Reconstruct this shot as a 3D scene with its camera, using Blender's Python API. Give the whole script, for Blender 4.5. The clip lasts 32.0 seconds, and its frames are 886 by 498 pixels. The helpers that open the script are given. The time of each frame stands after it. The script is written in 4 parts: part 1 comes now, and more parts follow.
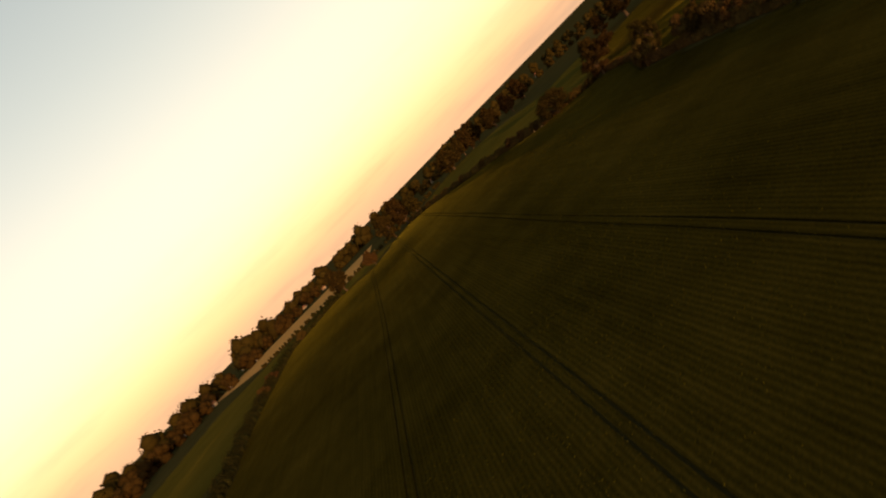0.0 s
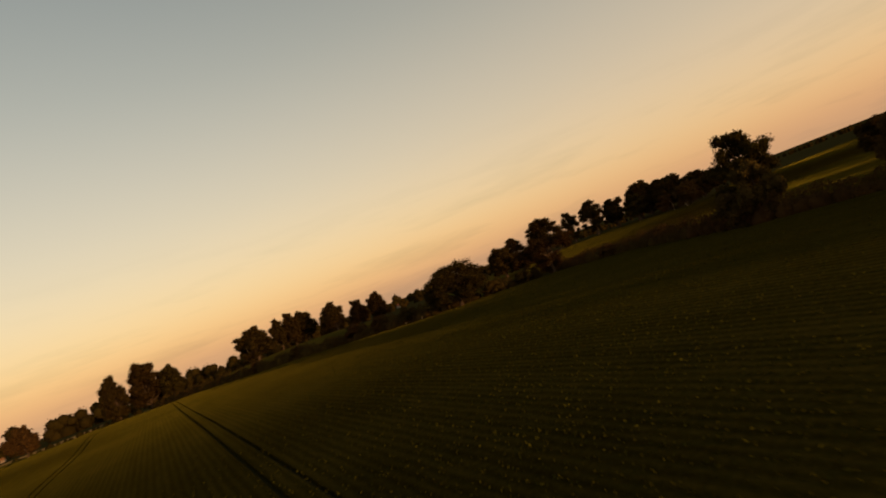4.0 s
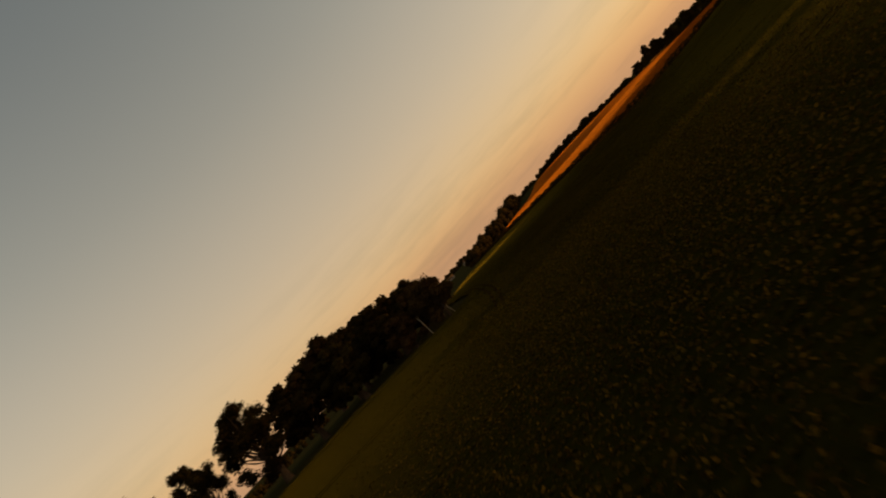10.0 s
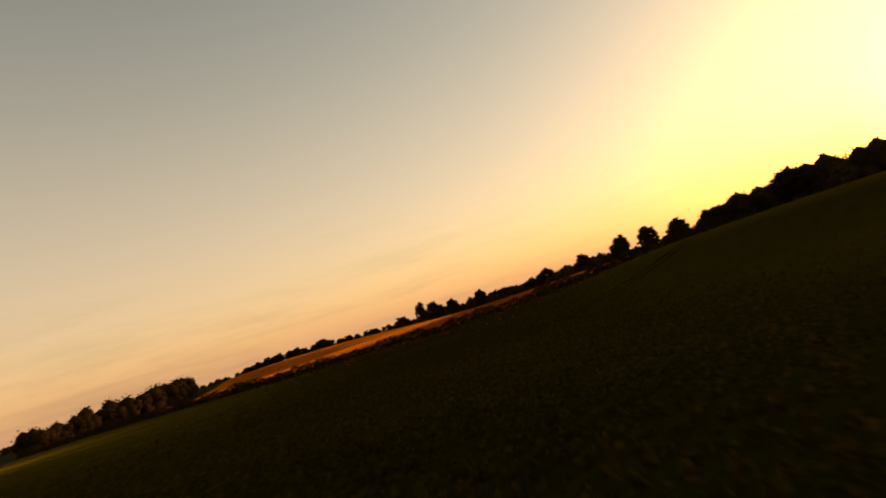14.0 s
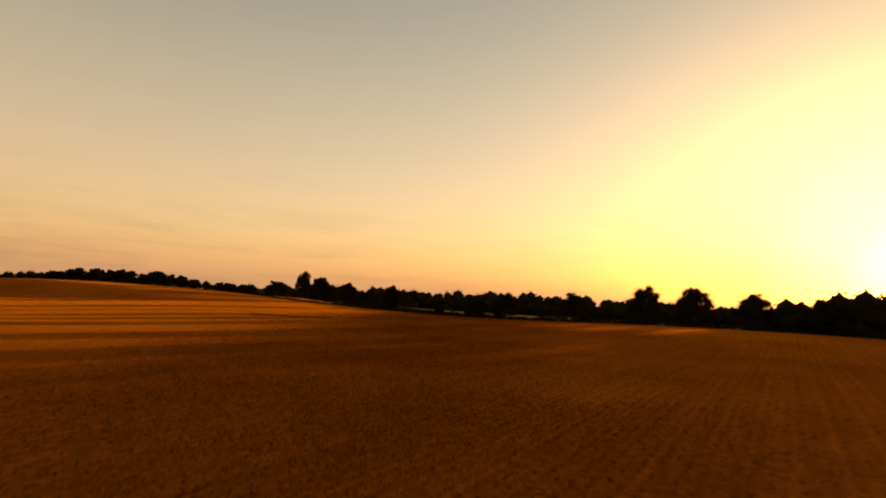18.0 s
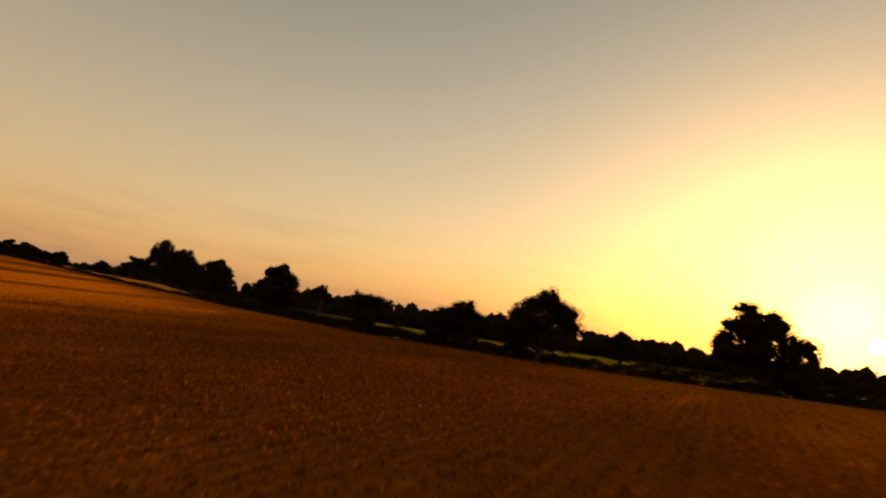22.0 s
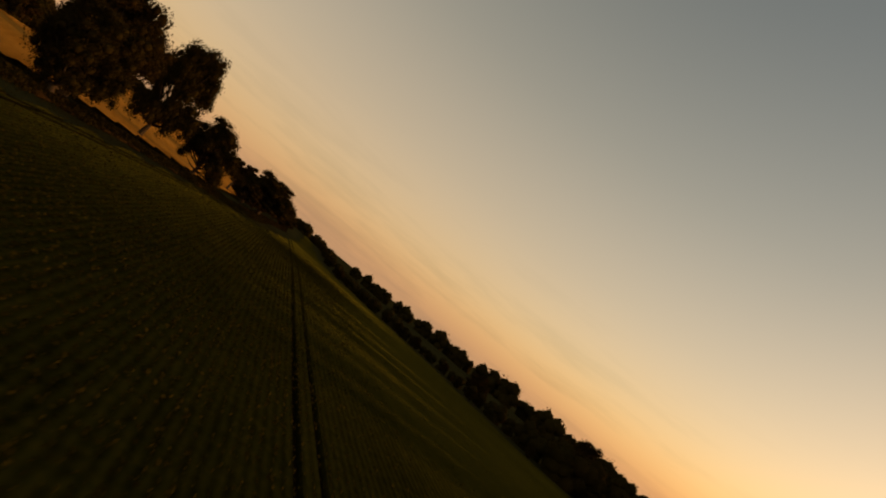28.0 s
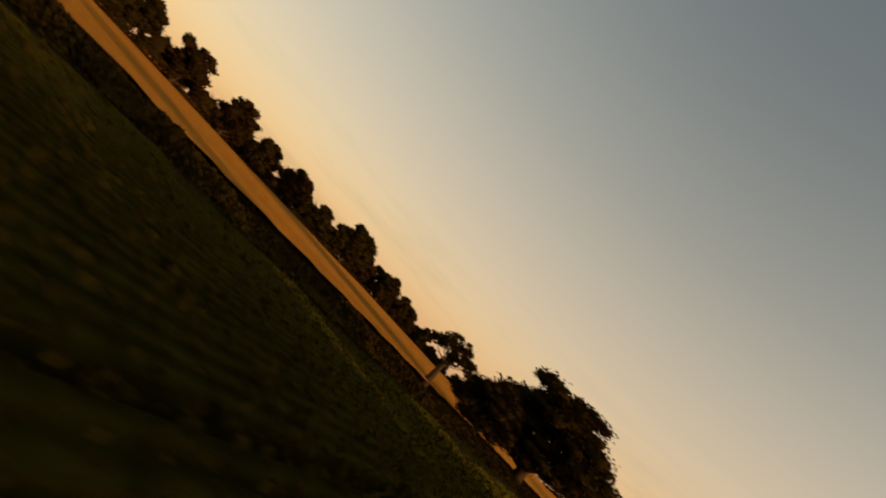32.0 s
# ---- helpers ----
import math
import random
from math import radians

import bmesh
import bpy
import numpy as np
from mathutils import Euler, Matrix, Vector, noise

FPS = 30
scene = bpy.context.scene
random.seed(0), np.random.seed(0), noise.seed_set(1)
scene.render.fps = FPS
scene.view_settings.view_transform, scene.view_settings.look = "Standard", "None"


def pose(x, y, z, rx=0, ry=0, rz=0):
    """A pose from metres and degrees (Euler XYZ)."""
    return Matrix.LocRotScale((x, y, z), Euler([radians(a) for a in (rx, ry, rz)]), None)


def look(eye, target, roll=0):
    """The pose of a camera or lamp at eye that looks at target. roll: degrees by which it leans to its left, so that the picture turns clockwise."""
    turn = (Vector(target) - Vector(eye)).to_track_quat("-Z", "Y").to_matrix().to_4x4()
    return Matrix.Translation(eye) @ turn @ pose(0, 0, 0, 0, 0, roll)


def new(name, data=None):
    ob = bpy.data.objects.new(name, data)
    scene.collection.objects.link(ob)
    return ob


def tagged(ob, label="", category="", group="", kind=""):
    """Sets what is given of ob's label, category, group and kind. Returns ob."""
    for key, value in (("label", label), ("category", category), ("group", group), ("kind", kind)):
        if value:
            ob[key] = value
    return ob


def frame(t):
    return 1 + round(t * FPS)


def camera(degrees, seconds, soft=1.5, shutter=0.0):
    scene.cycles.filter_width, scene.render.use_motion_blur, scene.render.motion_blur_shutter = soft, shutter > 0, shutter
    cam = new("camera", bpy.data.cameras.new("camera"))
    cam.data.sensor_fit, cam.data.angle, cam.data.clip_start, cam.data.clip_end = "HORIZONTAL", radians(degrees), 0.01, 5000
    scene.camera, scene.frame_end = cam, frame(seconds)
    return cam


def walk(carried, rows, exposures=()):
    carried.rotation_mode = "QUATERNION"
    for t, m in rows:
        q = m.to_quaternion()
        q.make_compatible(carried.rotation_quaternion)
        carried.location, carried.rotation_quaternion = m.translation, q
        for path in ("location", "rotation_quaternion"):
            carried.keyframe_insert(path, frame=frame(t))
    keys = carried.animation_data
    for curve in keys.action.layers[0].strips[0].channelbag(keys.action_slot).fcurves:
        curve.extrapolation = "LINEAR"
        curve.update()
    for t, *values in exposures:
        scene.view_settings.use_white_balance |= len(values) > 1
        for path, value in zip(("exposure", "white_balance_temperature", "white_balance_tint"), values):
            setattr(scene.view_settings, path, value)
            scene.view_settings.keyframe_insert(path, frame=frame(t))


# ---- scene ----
# The plan is paced out: one pace is this many metres.
PACE = 1.35
# The flight: seconds, place in paces, heading, pitch and bank in degrees.
FLIGHT = (
    (0.0, 1.93, -6.53, 23.24, -1.01, -8.00, 45.74),
    (0.5, 2.69, 4.56, 20.91, -5.94, -7.28, 33.30),
    (1.0, 3.46, 15.44, 18.40, -9.96, -7.15, 23.24),
    (1.5, 4.64, 26.21, 15.88, -11.56, -4.41, 7.19),
    (2.0, 5.98, 37.26, 13.43, -13.05, -4.35, 15.58),
    (2.5, 7.56, 48.06, 11.27, -17.13, -1.74, 18.83),
    (3.0, 9.53, 58.55, 9.67, -21.58, -0.05, 23.81),
    (3.5, 12.13, 68.70, 8.66, -25.36, 3.10, 19.37),
    (4.0, 15.84, 78.67, 8.11, -28.56, 3.18, 21.18),
    (4.5, 20.70, 88.53, 7.75, -32.57, 4.98, 21.14),
    (5.0, 26.44, 98.47, 7.58, -34.66, 6.61, 16.83),
    (5.5, 32.69, 108.40, 7.41, -36.50, 7.59, 11.03),
    (6.0, 39.13, 118.22, 7.18, -38.19, 7.76, 6.11),
    (6.5, 45.45, 127.79, 6.97, -39.61, 6.98, 4.43),
    (7.0, 51.36, 136.93, 6.97, -41.23, 5.37, 7.85),
    (7.5, 56.81, 145.00, 7.03, -44.20, 5.73, 19.34),
    (8.0, 62.52, 152.31, 6.87, -50.61, 6.12, 33.74),
    (8.5, 68.68, 159.07, 6.91, -58.54, 7.34, 40.75),
    (9.0, 75.55, 164.68, 6.70, -64.76, 4.73, 49.32),
    (9.5, 83.27, 168.84, 6.71, -72.81, 4.33, 44.76),
    (10.0, 91.76, 171.87, 6.76, -77.85, 2.15, 47.38),
    (10.5, 101.12, 174.42, 6.70, -85.26, 1.07, 41.63),
    (11.0, 111.56, 176.56, 6.33, -91.32, 1.67, 36.27),
    (11.5, 123.30, 177.67, 5.66, -96.96, 2.73, 29.15),
    (12.0, 134.88, 178.78, 4.78, -101.42, 3.04, 27.07),
    (12.5, 145.79, 178.28, 4.08, -104.26, 3.65, 16.53),
    (13.0, 156.29, 176.29, 3.50, -107.52, 3.53, 21.43),
    (13.5, 166.71, 173.17, 3.02, -110.96, 6.55, 14.62),
    (14.0, 176.66, 169.22, 2.79, -112.95, 6.69, 17.28),
    (14.5, 186.34, 164.93, 2.87, -116.12, 5.91, 19.96),
    (15.0, 195.55, 160.65, 3.25, -118.40, 6.20, 12.03),
    (15.5, 204.60, 156.47, 3.84, -119.28, 4.25, 8.41),
    (16.0, 214.67, 152.62, 4.54, -117.21, 3.85, 2.04),
    (16.5, 225.36, 148.78, 5.30, -115.96, 4.74, -4.91),
    (17.0, 236.31, 144.69, 6.01, -117.35, 5.88, -9.79),
    (17.5, 247.16, 140.17, 6.56, -120.99, 6.19, -9.95),
    (18.0, 257.54, 135.01, 6.84, -121.40, 5.13, -3.25),
    (18.5, 267.62, 129.25, 6.84, -121.83, 3.90, 1.83),
    (19.0, 277.50, 122.95, 6.59, -121.41, 4.42, -4.04),
    (19.5, 287.14, 116.20, 6.21, -123.04, 2.74, 17.75),
    (20.0, 296.55, 109.34, 5.79, -124.76, 2.03, 18.88),
    (20.5, 305.68, 102.58, 5.43, -127.89, 1.87, 21.62),
    (21.0, 314.60, 96.56, 5.17, -128.71, 5.14, 2.16),
    (21.5, 322.95, 91.45, 4.90, -127.97, 4.33, -8.82),
    (22.0, 331.20, 86.35, 4.72, -125.49, 7.44, -8.61),
    (22.5, 339.13, 81.05, 4.63, -127.23, 6.79, 2.23),
    (23.0, 347.66, 76.01, 4.63, -125.41, 5.69, -18.32),
    (23.5, 355.61, 71.39, 4.54, -122.07, 6.71, -17.10),
    (24.0, 363.50, 67.09, 4.31, -123.44, 5.81, 2.65),
    (24.5, 370.15, 62.13, 4.43, -126.10, 5.44, 16.94),
    (25.0, 377.25, 56.38, 4.70, -126.55, 5.39, 7.65),
    (25.5, 384.87, 50.40, 5.06, -124.74, 4.94, -14.47),
    (26.0, 393.12, 44.72, 5.45, -120.47, 4.72, -38.16),
    (26.5, 402.20, 39.83, 5.82, -113.26, 5.44, -52.15),
    (27.0, 412.36, 36.20, 6.14, -103.55, 6.93, -44.15),
    (27.5, 423.05, 33.43, 6.34, -97.11, 8.45, -39.87),
    (28.0, 433.56, 31.81, 6.43, -91.50, 7.40, -39.33),
    (28.5, 443.69, 31.24, 6.25, -86.97, 6.31, -31.56),
    (29.0, 453.27, 31.93, 5.93, -84.22, 5.42, -28.78),
    (29.5, 462.51, 33.21, 5.44, -79.63, 4.23, -32.38),
    (30.0, 471.20, 35.12, 4.79, -75.38, 4.73, -22.51),
    (30.5, 479.29, 37.23, 4.20, -72.08, 6.80, -24.94),
    (31.0, 486.44, 39.21, 3.87, -66.57, 6.21, -28.95),
    (31.5, 493.17, 40.43, 3.62, -56.76, 10.52, -39.12),
    (32.0, 500.28, 41.09, 3.45, -41.78, 9.82, -46.77),
)

EXPOSURES = [
    (0.0, 1.2, 6400, 11), (0.5, 2.2, 7200, 10), (1.0, 4.7, 7800, 9), (1.5, 4.6, 7700, 9), (2.0, 4.1, 7200, 9), (2.5, 2.5, 6900, 9), (3.0, 1.25, 6700, 10), (4.0, 0.45, 6500, 10),
    (6.5, 0.8, 6200, 10), (7.0, 0.75, 6000, 10), (8.0, 1.0, 5900, 10), (9.0, 0.0, 6300, 10), (10.0, 0.2, 6600, 10), (11.0, 0.65, 6500, 10), (12.0, 0.7, 6500, 10), (13.0, 0.75, 6700, 10),
    (14.5, 0.4, 7200, 11), (18.0, 0.4, 7500, 11), (20.0, 0.35, 7500, 11), (22.0, 0.15, 7500, 11), (24.0, 0.15, 7000, 10), (26.5, 0.0, 7500, 10), (28.0, 0.2, 6800, 10),
    (29.0, 0.8, 6400, 10), (30.0, 0.8, 6200, 10), (31.0, 0.8, 6100, 10), (32.0, 0.4, 6400, 10),
]
cam = camera(78.38, 32.0, soft=1.9, shutter=0.25)
walk(cam, [(t, pose(x * PACE, y * PACE, z * PACE, 90 + p, 0, h) @ pose(0, 0, 0, 0, 0, -b)) for t, x, y, z, h, p, b in FLIGHT], EXPOSURES)

# ---- light ----
SUN_WAY = Vector((0.295, -0.954, 0.055)).normalized()
world = bpy.data.worlds.new("evening_sky")
scene.world = world
world.use_nodes = True
wn = world.node_tree
wn.nodes.clear()
sky = wn.nodes.new("ShaderNodeTexSky")
sky.sky_type, sky.sun_disc = "NISHITA", False
sky.sun_elevation, sky.sun_rotation = math.asin(SUN_WAY.z), math.atan2(SUN_WAY.x, SUN_WAY.y)
sky.altitude, sky.air_density, sky.dust_density, sky.ozone_density = 60, 1.3, 2.5, 1.0
# the evening haze: warm and pale low down, thinning to grey-blue overhead
up = wn.nodes.new("ShaderNodeSeparateXYZ")
wn.links.new(wn.nodes.new("ShaderNodeTexCoord").outputs["Generated"], up.inputs[0])
haze = wn.nodes.new("ShaderNodeValToRGB")
haze.color_ramp.interpolation = "B_SPLINE"
stops = ((0.0, (0.71, 0.39, 0.20)), (0.10, (0.69, 0.42, 0.25)), (0.25, (0.53, 0.375, 0.25)), (0.45, (0.29, 0.25, 0.185)), (0.7, (0.10, 0.10, 0.09)), (1.0, (0.05, 0.056, 0.056)))
while len(haze.color_ramp.elements) < len(stops):
    haze.color_ramp.elements.new(0.5)
for element, (at, tint) in zip(haze.color_ramp.elements, stops):
    element.position, element.color = at, (*tint, 1)
wn.links.new(up.outputs["Z"], haze.inputs[0])
back = wn.nodes.new("ShaderNodeBackground")
back.inputs[1].default_value = 0.13
glow = wn.nodes.new("ShaderNodeBackground")
glow.inputs[1].default_value = 0.62
# thin streaks of cloud low over the land
flat = wn.nodes.new("ShaderNodeMapping")
flat.inputs["Scale"].default_value = (1.6, 1.6, 13.0)
wn.links.new(up.inputs[0].links[0].from_socket, flat.inputs["Vector"])
wisp = wn.nodes.new("ShaderNodeTexNoise")
wisp.inputs["Scale"].default_value, wisp.inputs["Detail"].default_value, wisp.inputs["Roughness"].default_value = 2.2, 5, 0.6
wn.links.new(flat.outputs[0], wisp.inputs["Vector"])
thin = wn.nodes.new("ShaderNodeMapRange")
thin.inputs["From Min"].default_value, thin.inputs["From Max"].default_value = 0.50, 0.68
thin.inputs["To Min"].default_value, thin.inputs["To Max"].default_value = 0.0, 0.42
wn.links.new(wisp.outputs["Fac"], thin.inputs["Value"])
cloud = wn.nodes.new("ShaderNodeMixRGB")
cloud.inputs[2].default_value = (0.36, 0.24, 0.17, 1)
low = wn.nodes.new("ShaderNodeMapRange")
low.inputs["From Min"].default_value, low.inputs["From Max"].default_value = 0.08, 0.24
low.inputs["To Min"].default_value, low.inputs["To Max"].default_value = 1.0, 0.0
wn.links.new(up.outputs["Z"], low.inputs["Value"])
streaks = wn.nodes.new("ShaderNodeMath")
streaks.operation = "MULTIPLY"
wn.links.new(thin.outputs[0], streaks.inputs[0])
wn.links.new(low.outputs[0], streaks.inputs[1])
wn.links.new(streaks.outputs[0], cloud.inputs[0])
wn.links.new(haze.outputs[0], cloud.inputs[1])
# the bright air round the low sun
toward = wn.nodes.new("ShaderNodeVectorMath")
toward.operation = "DOT_PRODUCT"
toward.inputs[1].default_value = SUN_WAY
wn.links.new(up.inputs[0].links[0].from_socket, toward.inputs[0])
near = wn.nodes.new("ShaderNodeMapRange")
near.inputs["From Min"].default_value, near.inputs["From Max"].default_value = 0.72, 1.0
wn.links.new(toward.outputs["Value"], near.inputs["Value"])
aureole = wn.nodes.new("ShaderNodeValToRGB")
aureole.color_ramp.interpolation = "B_SPLINE"
halo = ((0.0, (0, 0, 0)), (0.45, (0.03, 0.023, 0.011)), (0.75, (0.10, 0.078, 0.04)), (0.92, (0.32, 0.255, 0.12)), (0.985, (1.2, 0.98, 0.40)), (1.0, (2.6, 2.2, 1.1)))
while len(aureole.color_ramp.elements) < len(halo):
    aureole.color_ramp.elements.new(0.5)
for element, (at, tint) in zip(aureole.color_ramp.elements, halo):
    element.position, element.color = at, (*tint, 1)
wn.links.new(near.outputs[0], aureole.inputs[0])
lit = wn.nodes.new("ShaderNodeMixRGB")
lit.blend_type = "ADD"
lit.inputs[0].default_value = 1.0
wn.links.new(cloud.outputs[0], lit.inputs[1])
wn.links.new(aureole.outputs[0], lit.inputs[2])
wn.links.new(lit.outputs[0], glow.inputs[0])
both = wn.nodes.new("ShaderNodeAddShader")
wout = wn.nodes.new("ShaderNodeOutputWorld")
wn.links.new(sky.outputs[0], back.inputs[0])
wn.links.new(back.outputs[0], both.inputs[0])
wn.links.new(glow.outputs[0], both.inputs[1])
wn.links.new(both.outputs[0], wout.inputs[0])
sun_data = bpy.data.lights.new("sun", "SUN")
sun_data.energy, sun_data.angle, sun_data.color = 2.6, radians(0.6), (1.0, 0.52, 0.20)
sun = new("sun", sun_data)
sun.matrix_world = look((0, 0, 60), tuple(Vector((0, 0, 60)) - SUN_WAY))


# ---- materials ----
def material(name, tints, rough=1.0, scale=(0.6, 9.0), bump=0.3, leafy=0.0, rows=None, random_tint=0.0, gloss=0.0, glancing_sheen=None):
    """A rough natural surface: tints mixed by coarse and fine noise, with relief; rows: direction and spacing of drilled rows."""
    m = bpy.data.materials.new(name)
    m.use_nodes = True
    nt = m.node_tree
    nt.nodes.clear()
    N = lambda kind: nt.nodes.new("ShaderNode" + kind)
    L = nt.links.new
    where = N("NewGeometry").outputs["Position"]
    ramps = []
    for s, detail in zip(scale, (4, 6)):
        tex = N("TexNoise")
        tex.inputs["Scale"].default_value, tex.inputs["Detail"].default_value, tex.inputs["Roughness"].default_value = s, detail, 0.65
        L(where, tex.inputs["Vector"])
        ramps.append(tex.outputs["Fac"])
    both = N("Math")
    both.operation = "MULTIPLY_ADD"
    both.inputs[1].default_value = 0.55
    L(ramps[0], both.inputs[0])
    half = N("Math")
    half.operation = "MULTIPLY"
    half.inputs[1].default_value = 0.45
    L(ramps[1], half.inputs[0])
    L(half.outputs[0], both.inputs[2])
    fac = both.outputs[0]
    if rows:
        (dx, dy), spacing, depth = rows
        turn = N("Mapping")
        turn.vector_type = "POINT"
        turn.inputs["Rotation"].default_value = (0, 0, -math.atan2(dy, dx))
        L(where, turn.inputs["Vector"])
        stretch = N("Mapping")
        stretch.inputs["Scale"].default_value = (0.03, 1.0, 1.0)
        L(turn.outputs[0], stretch.inputs["Vector"])
        streak = N("TexNoise")
        streak.inputs["Scale"].default_value, streak.inputs["Detail"].default_value = 0.9, 5
        L(stretch.outputs[0], streak.inputs["Vector"])
        wave = N("TexWave")
        wave.wave_type, wave.bands_direction = "BANDS", "Y"
        wave.inputs["Scale"].default_value = 0.314 / spacing
        wave.inputs["Distortion"].default_value, wave.inputs["Detail"].default_value = 1.5, 2
        L(turn.outputs[0], wave.inputs["Vector"])
        mixrow = N("Math")
        mixrow.operation = "MULTIPLY_ADD"
        mixrow.inputs[1].default_value = depth
        L(wave.outputs["Fac"], mixrow.inputs[0])
        L(fac, mixrow.inputs[2])
        mixst = N("Math")
        mixst.operation = "MULTIPLY_ADD"
        mixst.inputs[1].default_value = 0.22
        L(streak.outputs["Fac"], mixst.inputs[0])
        L(mixrow.outputs[0], mixst.inputs[2])
        shift = N("Math")
        shift.operation = "SUBTRACT"
        shift.inputs[1].default_value = 0.11 + depth / 2
        L(mixst.outputs[0], shift.inputs[0])
        fac = shift.outputs[0]
    ramp = N("ValToRGB")
    n = len(tints)
    while len(ramp.color_ramp.elements) < n:
        ramp.color_ramp.elements.new(0.5)
    for i, tint in enumerate(tints):
        ramp.color_ramp.elements[i].position = 0.28 + 0.44 * i / max(n - 1, 1)
        ramp.color_ramp.elements[i].color = (*tint, 1)
    L(fac, ramp.inputs[0])
    colour = ramp.outputs[0]
    if random_tint:
        hue = N("HueSaturation")
        rnd = N("ObjectInfo").outputs["Random"]
        isl = N("NewGeometry").outputs["Random Per Island"]
        spread = N("MapRange")
        spread.inputs["To Min"].default_value, spread.inputs["To Max"].default_value = 1 - random_tint, 1 + random_tint
        L(isl, spread.inputs["Value"])
        L(spread.outputs[0], hue.inputs["Value"])
        spread2 = N("MapRange")
        spread2.inputs["To Min"].default_value, spread2.inputs["To Max"].default_value = 0.48, 0.52
        L(rnd, spread2.inputs["Value"])
        L(spread2.outputs[0], hue.inputs["Hue"])
        L(colour, hue.inputs["Color"])
        colour = hue.outputs[0]
    bsdf = N("BsdfPrincipled")
    bsdf.inputs["Roughness"].default_value = rough
    bsdf.inputs["Specular IOR Level"].default_value = gloss
    L(colour, bsdf.inputs["Base Color"])
    if glancing_sheen:
        bsdf.inputs["Sheen Weight"].default_value, bsdf.inputs["Sheen Tint"].default_value = glancing_sheen[0], (*glancing_sheen[1], 1)
        bsdf.inputs["Sheen Roughness"].default_value = 0.12
    if bump:
        b = N("Bump")
        b.inputs["Strength"].default_value, b.inputs["Distance"].default_value = bump, 0.15
        L(ramps[1], b.inputs["Height"])
        L(b.outputs[0], bsdf.inputs["Normal"])
    out = N("OutputMaterial")
    if leafy:
        tr = N("BsdfTranslucent")
        L(colour, tr.inputs["Color"])
        mix = N("MixShader")
        mix.inputs[0].default_value = leafy
        L(bsdf.outputs[0], mix.inputs[1])
        L(tr.outputs[0], mix.inputs[2])
        L(mix.outputs[0], out.inputs[0])
    else:
        L(bsdf.outputs[0], out.inputs[0])
    return m


ROW_1, ROW_2, ROW_3, ROW_4 = (-0.035, 1.0), (0.49, -0.87), (0.44, -0.9), (0.973, 0.230)
M_SOIL = material("soil_and_dry_grass", ((0.0228, 0.0191, 0.0066), (0.0329, 0.0281, 0.0091), (0.0456, 0.0372, 0.0121)), scale=(0.02, 1.3))
# Green crop tints hold the shade between plants; sheen stands for sunlit leaf tips.
M_CROP_1 = material("shade_toned_row_crop", ((0.0067, 0.0053, 0.0007), (0.0202, 0.0161, 0.0019), (0.0420, 0.0312, 0.0048)), scale=(0.03, 3.4), rows=(ROW_1, 0.75, 0.12), bump=0.30, glancing_sheen=(0.06, (0.48, 0.44, 0.05)))
M_CROP_2 = material("shade_toned_leafy_crop", ((0.0065, 0.0055, 0.0010), (0.0143, 0.0125, 0.0014), (0.0231, 0.0183, 0.0027)), scale=(0.035, 2.2), rows=(ROW_2, 0.75, 0.03), bump=0.30, glancing_sheen=(0.12, (0.52, 0.48, 0.05)))
M_CROP_4 = material("shade_toned_drilled_crop", ((0.0070, 0.0066, 0.0010), (0.0234, 0.0201, 0.0024), (0.0501, 0.0384, 0.0051)), scale=(0.035, 2.2), rows=(ROW_4, 0.42, 0.14), bump=0.30, glancing_sheen=(0.12, (0.52, 0.52, 0.07)))
M_WHEAT = material("ripe_wheat", ((0.1151, 0.0247, 0.0018), (0.2631, 0.0604, 0.0044), (0.4832, 0.1258, 0.0105)), scale=(0.025, 2.0), rows=(ROW_3, 0.9, 0.05), bump=0.30, glancing_sheen=(0.17, (1.0, 0.37, 0.03)))
# Same wheat in the far field, its golden tints holding sunlight from the front.
M_WHEAT_SUNLIT = material("front_lit_wheat", ((0.1950, 0.0806, 0.0117), (0.3380, 0.1495, 0.0234), (0.4680, 0.2145, 0.0390)), scale=(0.05, 2.0), rows=((0.85, 0.53), 1.2, 0.03), bump=0.6, glancing_sheen=(0.12, (1.0, 0.45, 0.05)))
M_EARS = material("ripe_wheat_ears", ((0.1020, 0.0209, 0.0015), (0.2166, 0.0488, 0.0035), (0.3313, 0.0884, 0.0084)), scale=(0.05, 3.0), bump=0, leafy=0.3, random_tint=0.5)
M_BLADES = material("crop_leaf_blades", ((0.0171, 0.0143, 0.0018), (0.0320, 0.0271, 0.0032), (0.0488, 0.0383, 0.0057)), scale=(0.05, 3.0), bump=0, leafy=0.35, random_tint=0.45, glancing_sheen=(0.10, (0.55, 0.50, 0.06)))
M_STUBBLE = material("cut_straw_stubble", ((0.26, 0.14, 0.04), (0.36, 0.20, 0.065)), scale=(0.03, 0.8))
M_MEADOW = material("rough_meadow_grass", ((0.0225, 0.0207, 0.0036), (0.0360, 0.0324, 0.0054), (0.0518, 0.0428, 0.0081)), scale=(0.03, 0.9), glancing_sheen=(0.01, (0.60, 0.52, 0.08)))
M_TRACK = material("bare_wheel_track_soil", ((0.009, 0.005, 0.0015), (0.017, 0.010, 0.003)), scale=(0.3, 5.0))
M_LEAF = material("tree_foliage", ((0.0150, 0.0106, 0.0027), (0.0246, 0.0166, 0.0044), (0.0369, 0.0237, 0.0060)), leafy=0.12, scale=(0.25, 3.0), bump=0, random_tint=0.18)
